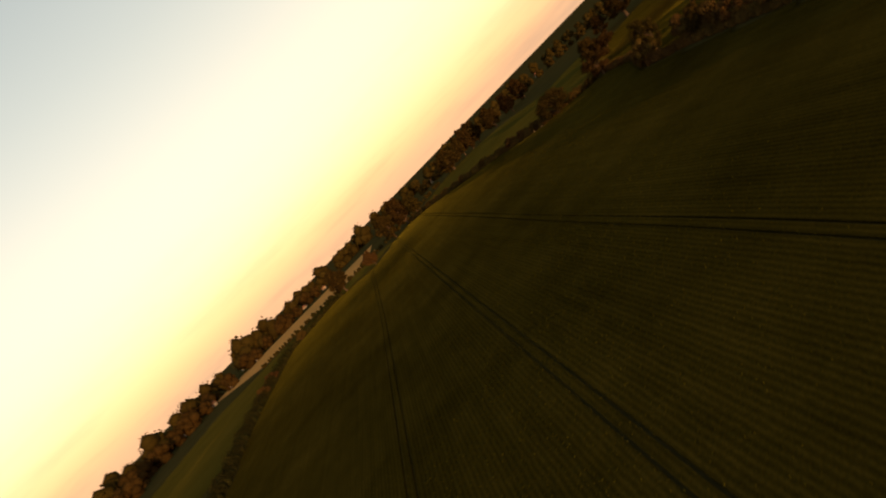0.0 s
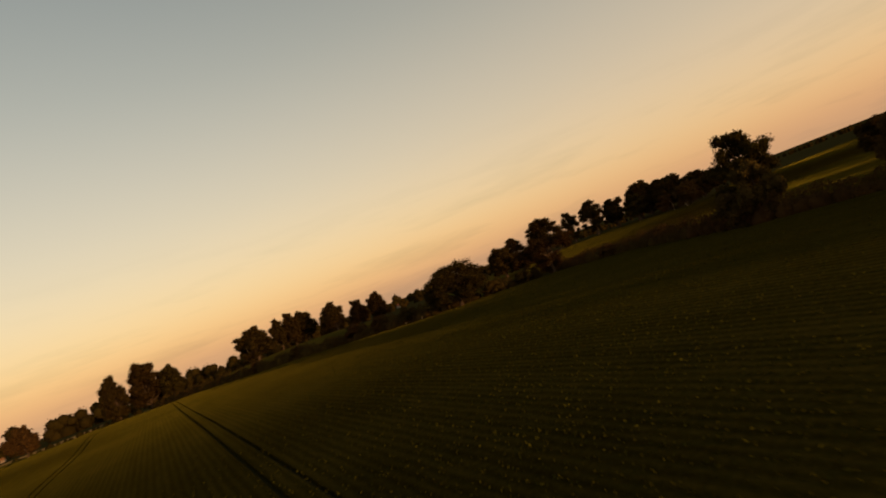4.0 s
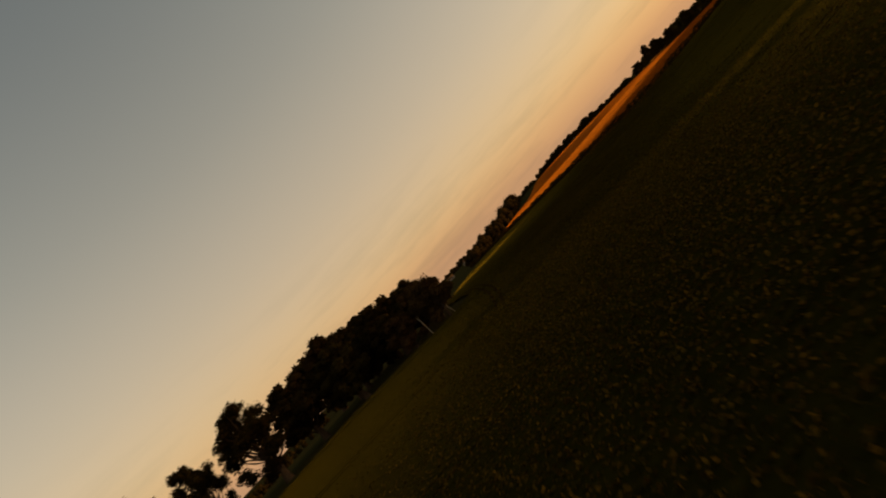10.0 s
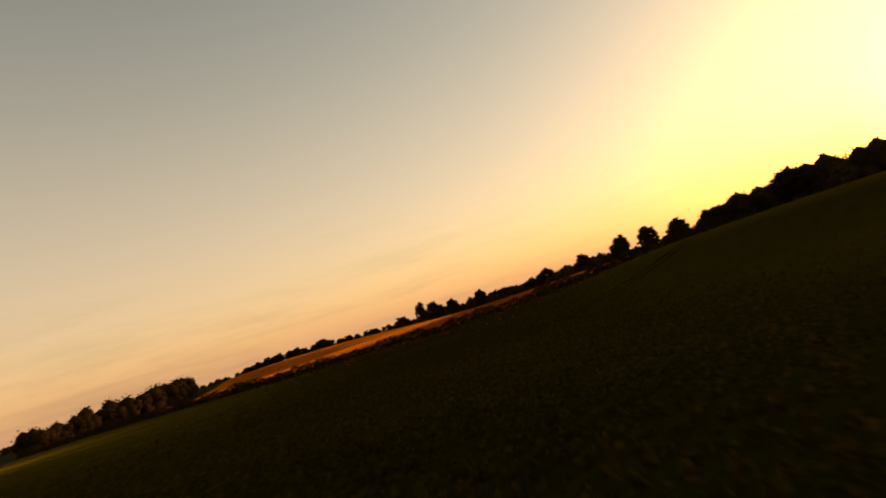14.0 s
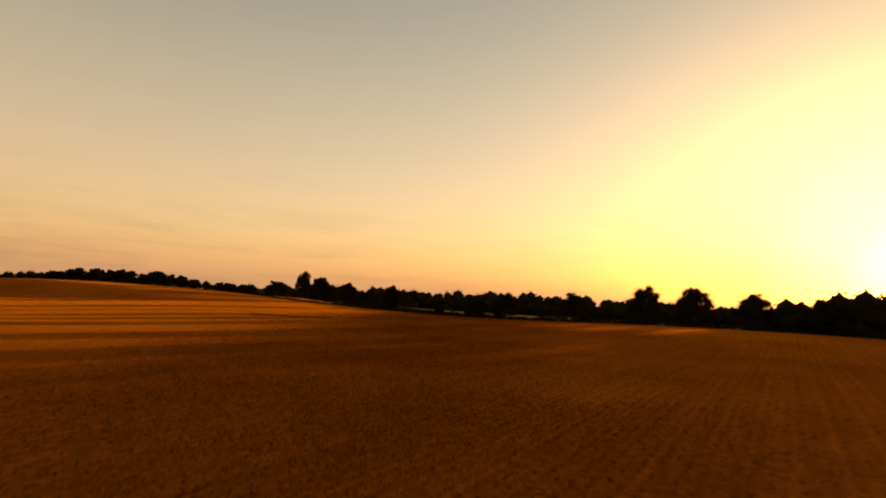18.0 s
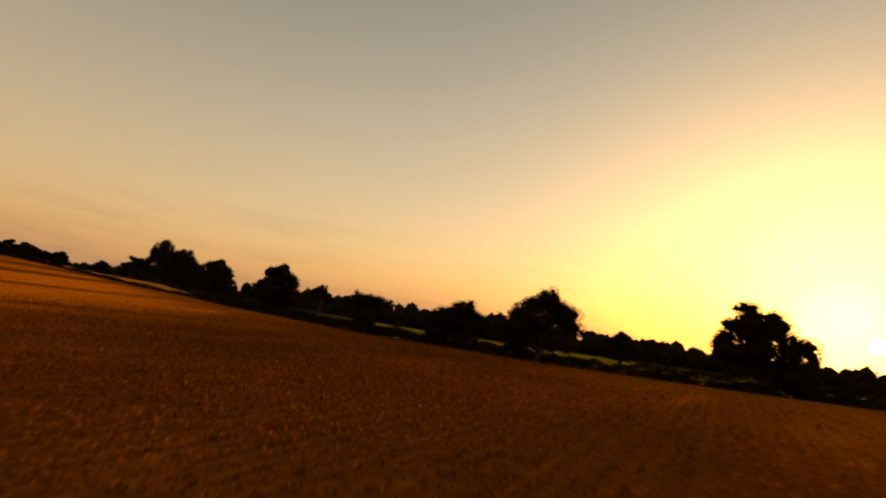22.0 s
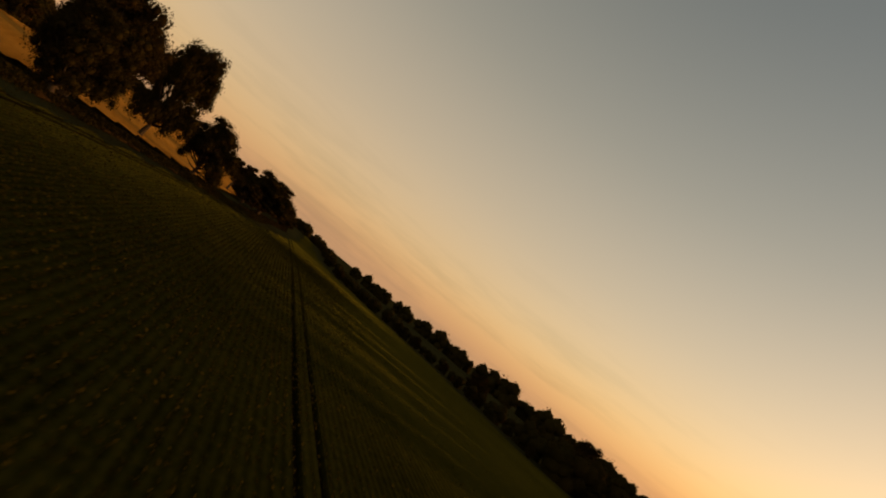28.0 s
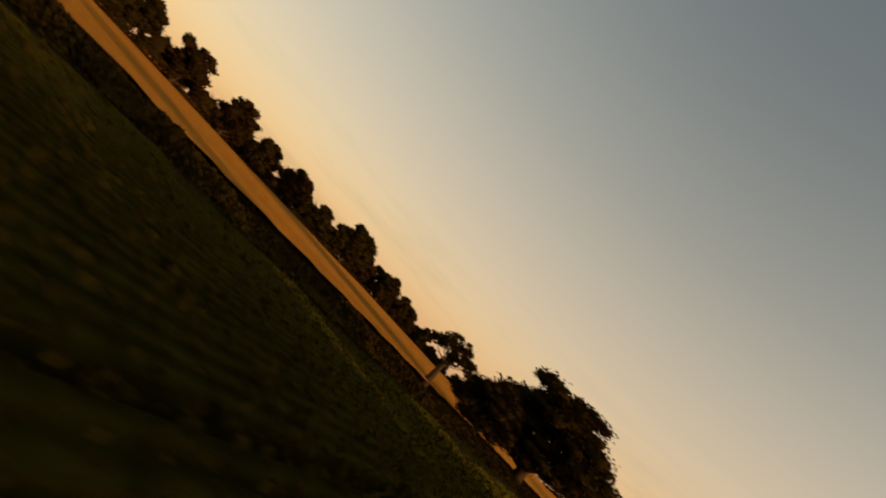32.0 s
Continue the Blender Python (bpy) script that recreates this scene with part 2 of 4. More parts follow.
M_LEAF_HEDGE = material("hedge_foliage", ((0.0299, 0.0184, 0.0069), (0.0494, 0.0310, 0.0092), (0.0759, 0.0437, 0.0138)), leafy=0.2, scale=(0.3, 3.0), bump=0, random_tint=0.18)
M_LEAF_DARK = material("dark_green_foliage", ((0.010, 0.011, 0.003), (0.018, 0.018, 0.005), (0.028, 0.026, 0.008)), leafy=0.2, scale=(0.3, 3.0), bump=0, random_tint=0.18)
M_BARK = material("grey_brown_bark", ((0.04, 0.028, 0.018), (0.08, 0.056, 0.036)), scale=(1.5, 14.0), bump=0.8)
M_PALE_BARK = material("dead_pale_wood", ((0.28, 0.22, 0.15), (0.40, 0.32, 0.22)), scale=(1.5, 14.0))
M_RENDER = material("pale_house_render", ((0.1800, 0.1500, 0.1200), (0.2520, 0.2160, 0.1680)), scale=(0.4, 4.0), random_tint=0.15)
M_TILE = material("brown_roof_tile", ((0.12, 0.06, 0.035), (0.18, 0.09, 0.05)), scale=(0.5, 6.0), random_tint=0.2)
M_PANE = material("dark_window_pane", ((0.02, 0.022, 0.025), (0.035, 0.036, 0.04)), rough=0.15, bump=0, gloss=0.5)
M_FOAM = material("white_foam_skin", ((0.70, 0.70, 0.68), (0.82, 0.82, 0.80)), rough=0.5, scale=(2.0, 20.0), bump=0.05, gloss=0.4)
M_DARK = material("dark_plastic", ((0.03, 0.03, 0.03), (0.05, 0.05, 0.05)), rough=0.4, scale=(5.0, 40.0), bump=0.05)


# ---- ground heights ----
HEIGHTS = np.array((
    (0, 0, 0), (0, 60, 1), (20, 70, 1.2), (-60, 60, 0.6), (-30, 120, 1), (-78, 235, 5), (-75, 170, 4.6), (-72, 110, 3), (-42, 272, 5), (-21, 257, 4.8), (3, 338, 1.6), (49, 338, 6), (30, 260, 3), (40, 205, 3.6), (20, 180, 2.4),
    (60, 110, 3.4), (66, 91, 2.9), (62, 60, 2.3), (61, 165, 3.2), (58, 171, 3.8), (77, 155, 2.4), (70, 130, 2.6), (104, 211, 2.4), (134, 226, 5), (154, 221, 5.6), (100, 180, 1.6), (130, 175, 0.9),
    (193, 205, 3), (170, 214, 3.8), (168, 195, 3.2), (152, 184, 2.2), (150, 168, 0), (200, 155, -0.8), (175, 160, -0.6), (180, 120, -0.2), (243, 143, 0.8), (262, 165, 0.9), (237, 80, 4.4), (249, 82, 4.0), (220, 60, 4.4), (300, 110, 1.2), (290, 150, 1.2), (270, 90, 1.8),
    (318, 23, 4.2), (329, 27, 4.1), (337, 33, 3.7), (351, 40.5, 2.9), (366, 49, 2.2), (378, 50, 1.7), (386, 56, 1.8), (402, 55, 1.9), (418, 56, 2.0), (360, 80, 1.3), (400, 80, 1.6), (453, 57, 2.4), (476, 59, 2.6), (491, 62, 3.0), (498, 58, 2.7), (529, 64.5, 2.1), (540, 61, 1.9),
    (475, 38, 1.9), (440, 33, 1.8), (410, 35, 1.8), (502, 44, 1.9), (525, 40, 1.5), (505, 70, 4.4), (519, 84, 5), (540, 95, 5.2), (495, 98, 6), (525, 116, 5.8), (560, 137, 5.6), (610, 160, 5.2), (640, 105, 5), (590, 110, 5.4), (560, 80, 4.0), (545, 66, 2.2), (550, 20, 0.4), (517, 2, 0.4), (575, 45, 0.7), (600, 20, 0.4), (500, -40, 0.2), (470, 0, 1.0), (420, -10, 1.4),
), dtype=float) * PACE
HEIGHTS[:, 2] -= 0.45


def ground_z(x, y):
    """The height of the ground, smooth between the known spots and level far away."""
    x, y = np.asarray(x, float), np.asarray(y, float)
    d2 = (x[..., None] - HEIGHTS[:, 0]) ** 2 + (y[..., None] - HEIGHTS[:, 1]) ** 2
    w = np.exp(-d2 / (2 * (24.0 * PACE) ** 2))
    return (w * HEIGHTS[:, 2]).sum(-1) / (w.sum(-1) + 0.08)


def gz(x, y):
    return float(ground_z(x, y))


# ---- mesh helpers ----
def mesh_of(name, verts, faces, mat, smooth=False):
    me = bpy.data.meshes.new(name)
    verts = np.asarray(verts, dtype=np.float32)
    faces = np.asarray(faces, dtype=np.int32)
    k = faces.shape[1]
    me.vertices.add(len(verts))
    me.vertices.foreach_set("co", verts.ravel())
    me.loops.add(faces.size)
    me.loops.foreach_set("vertex_index", faces.ravel())
    me.polygons.add(len(faces))
    me.polygons.foreach_set("loop_start", np.arange(0, faces.size, k, dtype=np.int32))
    me.materials.append(mat)
    me.update(calc_edges=True)
    if smooth:
        me.polygons.foreach_set("use_smooth", np.ones(len(faces), dtype=bool))
    return me


def part(name, data, parent, label=""):
    ob = new(name, data)
    ob.parent = parent
    return tagged(ob, label) if label else ob


def tube(points, radii, sides=7):
    """A tapered tube along points: vertices and quads."""
    pts, vs, fs = [Vector(p) for p in points], [], []
    for i, p in enumerate(pts):
        d = (pts[min(i + 1, len(pts) - 1)] - pts[max(i - 1, 0)]).normalized()
        a = d.orthogonal().normalized()
        b = d.cross(a)
        for s in range(sides):
            t = 2 * math.pi * s / sides
            vs.append(tuple(p + (a * math.cos(t) + b * math.sin(t)) * radii[i]))
    for i in range(len(pts) - 1):
        for s in range(sides):
            fs.append((i * sides + s, i * sides + (s + 1) % sides, (i + 1) * sides + (s + 1) % sides, (i + 1) * sides + s))
    return vs, fs


def leaves(centres, sizes, rng):
    """Ragged four-cornered leaf sprays at the centres, turned every way."""
    n = len(centres)
    a = rng.normal(size=(n, 3))
    a /= np.linalg.norm(a, axis=1)[:, None]
    b = np.cross(a, rng.normal(size=(n, 3)))
    b /= np.linalg.norm(b, axis=1)[:, None]
    s = np.asarray(sizes)[:, None]
    j = rng.uniform(0.55, 1.2, size=(n, 4, 1))
    v = np.stack([centres + a * s * j[:, 0], centres + b * s * j[:, 1] * 0.75, centres - a * s * j[:, 2], centres - b * s * j[:, 3] * 0.75], 1)
    return v.reshape(-1, 3), np.arange(4 * n).reshape(n, 4)


# ---- trees ----
# kind: height, trunk height, boughs, clumps a bough, radius of the crown, lowest and highest leaf, bough size, solid heart, sprays, spray size
TREES = {
    "oak": (12.0, 1.4, 44, 6, 6.0, 0.9, 11.6, 1.9, 0.55, 46000, 0.105),
    "great": (12.0, 1.8, 48, 6, 6.6, 1.6, 11.8, 1.9, 0.48, 56000, 0.105),
    "layered": (10.6, 2.6, 34, 6, 6.8, 5.2, 10.2, 1.6, 0.56, 42000, 0.105),
    "round": (11.0, 1.2, 36, 5, 4.6, 0.3, 10.8, 1.7, 0.72, 24000, 0.13),
    "ash": (14.0, 2.0, 30, 5, 4.6, 1.0, 13.6, 1.6, 0.58, 20000, 0.15),
    "thin": (8.0, 3.0, 14, 5, 3.0, 3.4, 7.8, 0.95, 0.40, 5200, 0.13),
    "bush": (4.0, 0.5, 14, 5, 2.0, 0.1, 3.9, 0.8, 0.70, 7400, 0.10),
    "wood": (12.0, 1.6, 18, 5, 4.2, 0.2, 11.6, 1.9, 0.78, 6000, 0.27),
}


def blobs(centres, radii, squash, rng, bumpy=0.16):
    """Lumpy solid hearts for the leaf clumps."""
    ball = bmesh.new()
    bmesh.ops.create_icosphere(ball, subdivisions=2 if len(centres) < 130 else 1, radius=1.0)
    unit = np.array([v.co[:] for v in ball.verts])
    tri = np.array([[v.index for v in f.verts] for f in ball.faces])
    ball.free()
    n, k = len(centres), len(unit)
    r = np.asarray(radii)[:, None, None] * (1 + rng.uniform(-bumpy, bumpy, size=(n, k, 1)))
    v = np.asarray(centres)[:, None, :] + unit[None] * r * np.asarray(squash)
    f = tri[None] + (np.arange(n) * k)[:, None, None]
    return v.reshape(-1, 3), f.reshape(-1, 3)


def tree_meshes(kind, seed, leaf=None):
    """The trunk with its limbs, and the crown of boughs and leaf clumps, of one tree of a kind."""
    rng = np.random.default_rng(seed)
    H, trunk, boughs, clumps, R, low, high, rb, heart, count, size = TREES[kind]
    ends, c, rad = [], [], []
    for i in range(boughs):
        ang = i * 2.4 + rng.uniform(-0.45, 0.45)
        q = math.sqrt((i + rng.uniform(0.1, 0.9)) / boughs)
        reach = max(0.15, 1 - rb / R * 0.9) * q
        roof = low + (high - low) * (1 - 0.56 * q ** 2.3) * rng.uniform(0.9, 1.0)
        floor = low + (high - low) * (0.10 + (0.16 * q * q if kind not in ("oak", "great", "bush") else 0.0))
        h = rng.uniform(0, 1) if i % 2 else rng.uniform(0.78, 1.0)
        z = floor + (roof - floor) * h
        if kind == "layered":
            z = (high - 0.9 - 1.2 * q * q - 2.2 * rng.uniform(0, 1)) if i % 4 else rng.uniform(1.6, 5.0)
            reach *= 1.0 if i % 4 else 0.42
        z = min(max(z, rb * 0.45 + (low if kind != "layered" else 0.6)), high - rb * 0.55)
        b = np.array((R * reach * math.cos(ang), R * reach * math.sin(ang), z))
        ends.append(b)
        size_b = rb * rng.uniform(0.75, 1.2)
        for k in range(clumps):
            d = rng.normal(size=3)
            d /= np.linalg.norm(d)
            c.append(b + d * np.array((0.8, 0.8, 0.68)) * size_b * rng.uniform(0.45, 0.95))
            rad.append(size_b * rng.uniform(0.34, 0.62))
    c, rad = np.array(c), np.array(rad)
    c[:, :2] -= (c[:, :2] * (rad ** 2)[:, None]).sum(0) / (rad ** 2).sum()
    pick = rng.choice(len(c), size=count, p=rad ** 2 / (rad ** 2).sum())
    d = rng.normal(size=(count, 3))
    d /= np.linalg.norm(d, axis=1)[:, None]
    f = rng.uniform(0.62, 1.0, size=count) + np.maximum(0, rng.normal(0, 0.12, size=count))
    lump = 1 + 0.2 * np.sin(d[:, 0] * 5 + pick) * np.cos(d[:, 1] * 6 - pick)
    p = c[pick] + d * (rad[pick] * f * lump)[:, None] * np.array((1.05, 1.05, 0.9))
    p[:, 2] = np.maximum(p[:, 2], 0.1)
    v, fa = leaves(p, rng.uniform(0.55, 1.35, size=count) * size, rng)
    v2, f2 = blobs(c, rad * heart, (1.05, 1.05, 0.88), rng)
    crown = bpy.data.meshes.new(kind + "_crown")
    v = np.concatenate([v, v2])
    tri = f2 + 4 * count
    crown.vertices.add(len(v))
    crown.vertices.foreach_set("co", v.astype(np.float32).ravel())
    crown.loops.add(fa.size + tri.size)
    crown.loops.foreach_set("vertex_index", np.concatenate([fa.ravel(), tri.ravel()]).astype(np.int32))
    crown.polygons.add(len(fa) + len(tri))
    crown.polygons.foreach_set("loop_start", np.concatenate([np.arange(len(fa)) * 4, fa.size + np.arange(len(tri)) * 3]).astype(np.int32))
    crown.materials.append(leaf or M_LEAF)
    crown.update(calc_edges=True)
    girth = H * 0.035
    bend = rng.uniform(-0.25, 0.25, size=(3, 2))
    top = low + (high - low) * 0.62
    spine = [(0, 0, -0.5), (bend[0][0] * 0.3, bend[0][1] * 0.3, trunk * 0.5), (bend[0][0], bend[0][1], trunk), (bend[1][0] * 2, bend[1][1] * 2, (trunk + top) / 2), (bend[2][0] * 3, bend[2][1] * 3, top)]
    vs, fs = tube(spine, [girth * k for k in (1.5, 1.05, 0.85, 0.5, 0.15)], 8)
    for b in ends:
        start = Vector(spine[2]).lerp(Vector(spine[4]), max(0.0, min(0.8, (b[2] - trunk) / (high - trunk) * 0.75 - 0.1)))
        end = Vector(b)
        mid = start.lerp(end, 0.5) + Vector((rng.uniform(-0.4, 0.4), rng.uniform(-0.4, 0.4), -0.3))
        w2, q2 = tube([start, mid, end], [girth * 0.38, girth * 0.24, girth * 0.08], 5)
        fs += [tuple(k + len(vs) for k in q) for q in q2]
        vs += w2
    return mesh_of(kind + "_trunk", vs, fs, M_BARK, True), crown


STOCK = {}
TREE_WORDS = {
    "oak": "broad spreading oak with dark summer leaves", "round": "dense round-headed field tree in dark leaf", "great": "broad old oak with heavy clumped boughs", "layered": "spreading oak with layered boughs and an open underside", "ash": "tall open-crowned tree with gaps in its leaves",
    "thin": "small thin-crowned tree on a bare stem", "bush": "scrubby bush of dark leaves", "wood": "woodland tree in full dark leaf",
}
VARIANTS = {"oak": 5, "layered": 2, "great": 3, "round": 3, "ash": 3, "thin": 2, "bush": 4, "wood": 4}


def tree(kind, x, y, top, width, words="", seed=None, group=""):
    """One tree of a kind on the ground, its top at the height top over the datum and its crown width metres across."""
    if seed is None:
        seed = int(abs(x * 7 + y * 13)) % VARIANTS[kind]
    key = (kind, seed)
    if key not in STOCK:
        stem, crown = tree_meshes(kind, seed + 11, M_LEAF_HEDGE if kind == "bush" else None)
        co = np.empty(len(crown.vertices) * 3, dtype=np.float32)
        crown.vertices.foreach_get("co", co)
        co = co.reshape(-1, 3)
        STOCK[key] = stem, crown, np.percentile(co[:, 2], 99.7), 2 * np.percentile(np.hypot(co[:, 0], co[:, 1]), 97)
    stem, crown, tall, wide = STOCK[key]
    x, y, top, width = x * PACE, y * PACE, top * PACE, width * PACE
    z = gz(x, y)
    root = new("bush" if kind == "bush" else "tree")
    root.location = (x, y, z - 0.1)
    root.rotation_euler = (0, 0, (x * 1.7 + y * 0.9) % 6.28)
    root.scale = (width / wide, width / wide, (top - z) / tall)
    part("trunk", stem, root)
    part("crown", crown, root)
    return tagged(root, words or TREE_WORDS[kind], "bush" if kind == "bush" else "tree", group)


# ---- hedges ----
def hedge(points, height, width, words, density=200, seed=0, ragged=0.3, sprig=0.13, leaf=None):
    """A field hedge along points: leaf sprays over a woody core."""
    rng = np.random.default_rng(seed + 100)
    points, height, width = [(x * PACE, y * PACE) for x, y in points], height * PACE, width * PACE
    root = new("hedge")
    root.location = (points[0][0], points[0][1], gz(*points[0]))
    base = Vector(root.location)
    tagged(root, words, "hedge", kind="")
    for (x0, y0), (x1, y1) in zip(points, points[1:]):
        length = math.hypot(x1 - x0, y1 - y0)
        n = int(length * density)
        t = rng.uniform(-0.01, 1.01, n)
        along = t * length
        top = height * (1 + ragged * (np.sin(along * 0.35 + seed) * 0.5 + np.sin(along * 0.93 + seed * 2) * 0.35 + np.sin(along * 2.3) * 0.25))
        wide = width * (1 + ragged * 0.6 * np.sin(along * 0.6 + 1.3 * seed))
        ang = rng.uniform(0, math.pi, n)
        r = rng.uniform(0.74, 1.0, n)
        side = np.cos(ang) * r * wide / 2
        up = np.abs(np.sin(ang)) ** 0.6 * r * top
        nx, ny = -(y1 - y0) / length, (x1 - x0) / length
        px, py = x0 + (x1 - x0) * t + nx * side, y0 + (y1 - y0) * t + ny * side
        p = np.stack([px, py, ground_z(px, py) + np.maximum(up, 0.05)], 1) - np.array(base)
        v, f = leaves(p, rng.uniform(0.6, 1.4, n) * sprig, rng)
        part("foliage", mesh_of("hedge_foliage", v, f, leaf or M_LEAF_HEDGE), root)
        k = max(3, int(length / width * 1.5))
        u = (np.arange(k) + rng.uniform(0.2, 0.8, k)) / k
        hh = height * (0.70 + 0.14 * np.sin(u * length * 0.35 + seed) + rng.uniform(-0.08, 0.08, k))
        off = rng.uniform(-0.12, 0.12, k) * width
        cx, cy = x0 + (x1 - x0) * u + nx * off, y0 + (y1 - y0) * u + ny * off
        c = np.stack([cx, cy, ground_z(cx, cy) + hh * 0.3], 1) - np.array(base)
        v, f = blobs(c, hh * 0.5, (1.0, 1.0, 1.0), rng)
        reach = np.repeat(np.maximum(1.0, width * 0.42 / (hh * 0.5)), len(v) // k)[:, None]
        mid = np.repeat(c, len(v) // k, 0)
        v = mid + (v - mid) * np.concatenate([reach, reach, np.ones_like(reach) * 1.3], 1)
        part("woody_core", mesh_of("hedge_stems", v, f, leaf or M_LEAF_HEDGE), root)
    return root


# ---- the sun itself ----
def sun_disc():
    glowing = bpy.data.materials.new("sun_glow")
    glowing.use_nodes = True
    nt = glowing.node_tree
    nt.nodes.clear()
    em, out = nt.nodes.new("ShaderNodeEmission"), nt.nodes.new("ShaderNodeOutputMaterial")
    em.inputs[0].default_value, em.inputs[1].default_value = (1.0, 0.86, 0.55, 1), 40.0
    nt.links.new(em.outputs[0], out.inputs[0])
    bm = bmesh.new()
    bmesh.ops.create_icosphere(bm, subdivisions=3, radius=48.0, matrix=Matrix.Translation(Vector((300, 80, 5)) + SUN_WAY * 4300))
    me = bpy.data.meshes.new("setting_sun")
    bm.to_mesh(me)
    me.materials.append(glowing)
    return tagged(new("backdrop_setting_sun", me), "glowing disc of the setting sun", "sun", kind="structure")


sun_ball = sun_disc()

# ---- the ground ----
def sheet():
    xs = np.concatenate([-np.geomspace(4600, 420, 14), np.arange(-400, 1151, 12.5), 1150 + np.geomspace(20, 3500, 14)])
    ys = np.concatenate([-np.geomspace(4600, 420, 14), np.arange(-400, 801, 12.5), 800 + np.geomspace(20, 3800, 14)])
    gx, gy = np.meshgrid(xs, ys, indexing="ij")
    v = np.stack([gx, gy, ground_z(gx, gy)], -1).reshape(-1, 3)
    a, b = len(xs), len(ys)
    i, j = np.meshgrid(np.arange(a - 1), np.arange(b - 1), indexing="ij")
    k = (i * b + j).ravel()
    ob = new("ground", mesh_of("ground", v, np.stack([k, k + b, k + b + 1, k + 1], 1), M_SOIL, True))
    return tagged(ob, "brown rough grass and soil between the fields", "ground", kind="structure")


sheet()


def field(name, outline, way, mat, height, words, strip=2.0, tram=24.0, first=0.0, gauge=1.8, wheel=0.42, cell=6.0, tracks=True, least=-99, most=99):
    """A crop: long strips along the drilling, cut to the outline, with wheel tracks left bare every tram metres."""
    outline, tram, first = [(x * PACE, y * PACE) for x, y in outline], tram * PACE, first * PACE
    d = Vector((*way, 0)).normalized()
    n = Vector((-d.y, d.x, 0))
    pts = [(Vector((*p, 0)).dot(d), Vector((*p, 0)).dot(n)) for p in outline]
    lo, hi = min(p[1] for p in pts), max(p[1] for p in pts)
    cuts = []
    edges = set(np.arange(lo, hi, strip).tolist() + [hi])
    if tracks:
        k = max(least, math.ceil((lo - first) / tram))
        while first + k * tram < hi and k <= most:
            for s in (-1, 1):
                c = first + k * tram + s * gauge / 2
                cuts.append((c - wheel / 2, c + wheel / 2))
                edges |= {c - wheel / 2, c + wheel / 2}
            k += 1
    edges = sorted(e for e in edges if lo <= e <= hi)
    known, vs, fs, walls = {}, [], [], []

    def corner(u, e):
        key = (round(u, 2), round(e, 3))
        if key not in known:
            known[key] = len(vs)
            q = d * u + n * e
            vs.append((q.x, q.y, 0))
        return known[key]

    for a, b in zip(edges, edges[1:]):
        if b - a < 0.01:
            continue
        m = (a + b) / 2
        if any(c0 < m < c1 for c0, c1 in cuts):
            continue
        hits = []
        for (u0, w0), (u1, w1) in zip(pts, pts[1:] + pts[:1]):
            if (w0 > m) != (w1 > m):
                hits.append(u0 + (u1 - u0) * (m - w0) / (w1 - w0))
        hits.sort()
        low_cut, high_cut = any(abs(a - c1) < 1e-6 for c0, c1 in cuts), any(abs(b - c0) < 1e-6 for c0, c1 in cuts)
        for u0, u1 in zip(hits[::2], hits[1::2]):
            us = [u0] + [k * cell for k in range(math.floor(u0 / cell) + 1, math.ceil(u1 / cell))] + [u1]
            for p, q in zip(us, us[1:]):
                quad = (corner(p, a), corner(q, a), corner(q, b), corner(p, b))
                fs.append(quad)
                if low_cut:
                    walls.append((quad[0], quad[1]))
                if high_cut:
                    walls.append((quad[3], quad[2]))
    v = np.array(vs)
    v[:, 2] = ground_z(v[:, 0], v[:, 1]) + height
    if walls:
        w = v[np.array(walls).ravel()]
        low = w.copy()
        low[:, 2] -= height + 0.05
        k = len(v) + 2 * np.arange(len(walls))
        fs = np.concatenate([np.array(fs), np.stack([k, k + 1, k + 1 + len(w), k + len(w)], 1)])
        v = np.concatenate([v, w, low])
    ob = new(name, mesh_of(name, v, np.array(fs), mat, True))
    return tagged(ob, words, "crop field", kind="structure")


FIELD_1 = ((-52, 277), (-76, 250), (-74, 200), (-72, 145), (-69, 90), (-75, -14), (56, -14), (58, 30), (60, 62), (62, 92), (62, 108), (68, 122), (74, 134), (75.5, 152), (68, 162), (57, 170), (47, 205), (26, 270), (4, 331), (-6, 322), (-12, 268), (-22, 253))
FIELD_2 = ((80, 152), (82, 166), (98, 196), (120, 219), (140, 220), (156, 212), (163, 200), (164, 193), (172, 191), (190, 200), (215, 214), (260, 222), (330, 214), (285, 185), (259, 165), (240, 144), (243, 118), (247, 84), (226, 80), (120, 80), (70, 84), (68, 100), (70, 115), (78, 132))
FIELD_3 = ((247, 142), (264, 163), (290, 183), (340, 210), (450, 196), (545, 174), (580, 150), (544, 113), (516, 97), (488, 87), (460, 76), (436, 65), (420, 63), (402, 59), (388, 58), (378, 56.5), (370, 53), (351, 44), (329, 31), (300, 18), (256, 60), (250, 90), (247, 118))
FIELD_8 = ((440, 62), (462, 71), (490, 82), (518, 91), (546, 107), (590, 137), (660, 150), (660, 88), (590, 73), (548, 68), (525, 62.5), (505, 59), (480, 61.5), (452, 61))
FIELD_4 = ((300, 13), (329, 24), (351, 37), (366, 44), (386, 51), (402, 51.5), (450, 53), (480, 53.5), (495, 53), (510, 51.5), (530, 53), (545, 55), (590, 61), (680, 76), (640, 66), (600, 53), (576, 44), (552, 20), (517, 2), (486, -40), (455, -130), (380, -220), (250, -100))
FIELD_5 = ((62, 172), (51, 206), (30, 272), (8, 336), (48, 350), (110, 300), (124, 226), (98, 200), (80, 166), (70, 166))
FIELD_6 = ((-150, 415), (-30, 400), (-40, 560), (-300, 610))
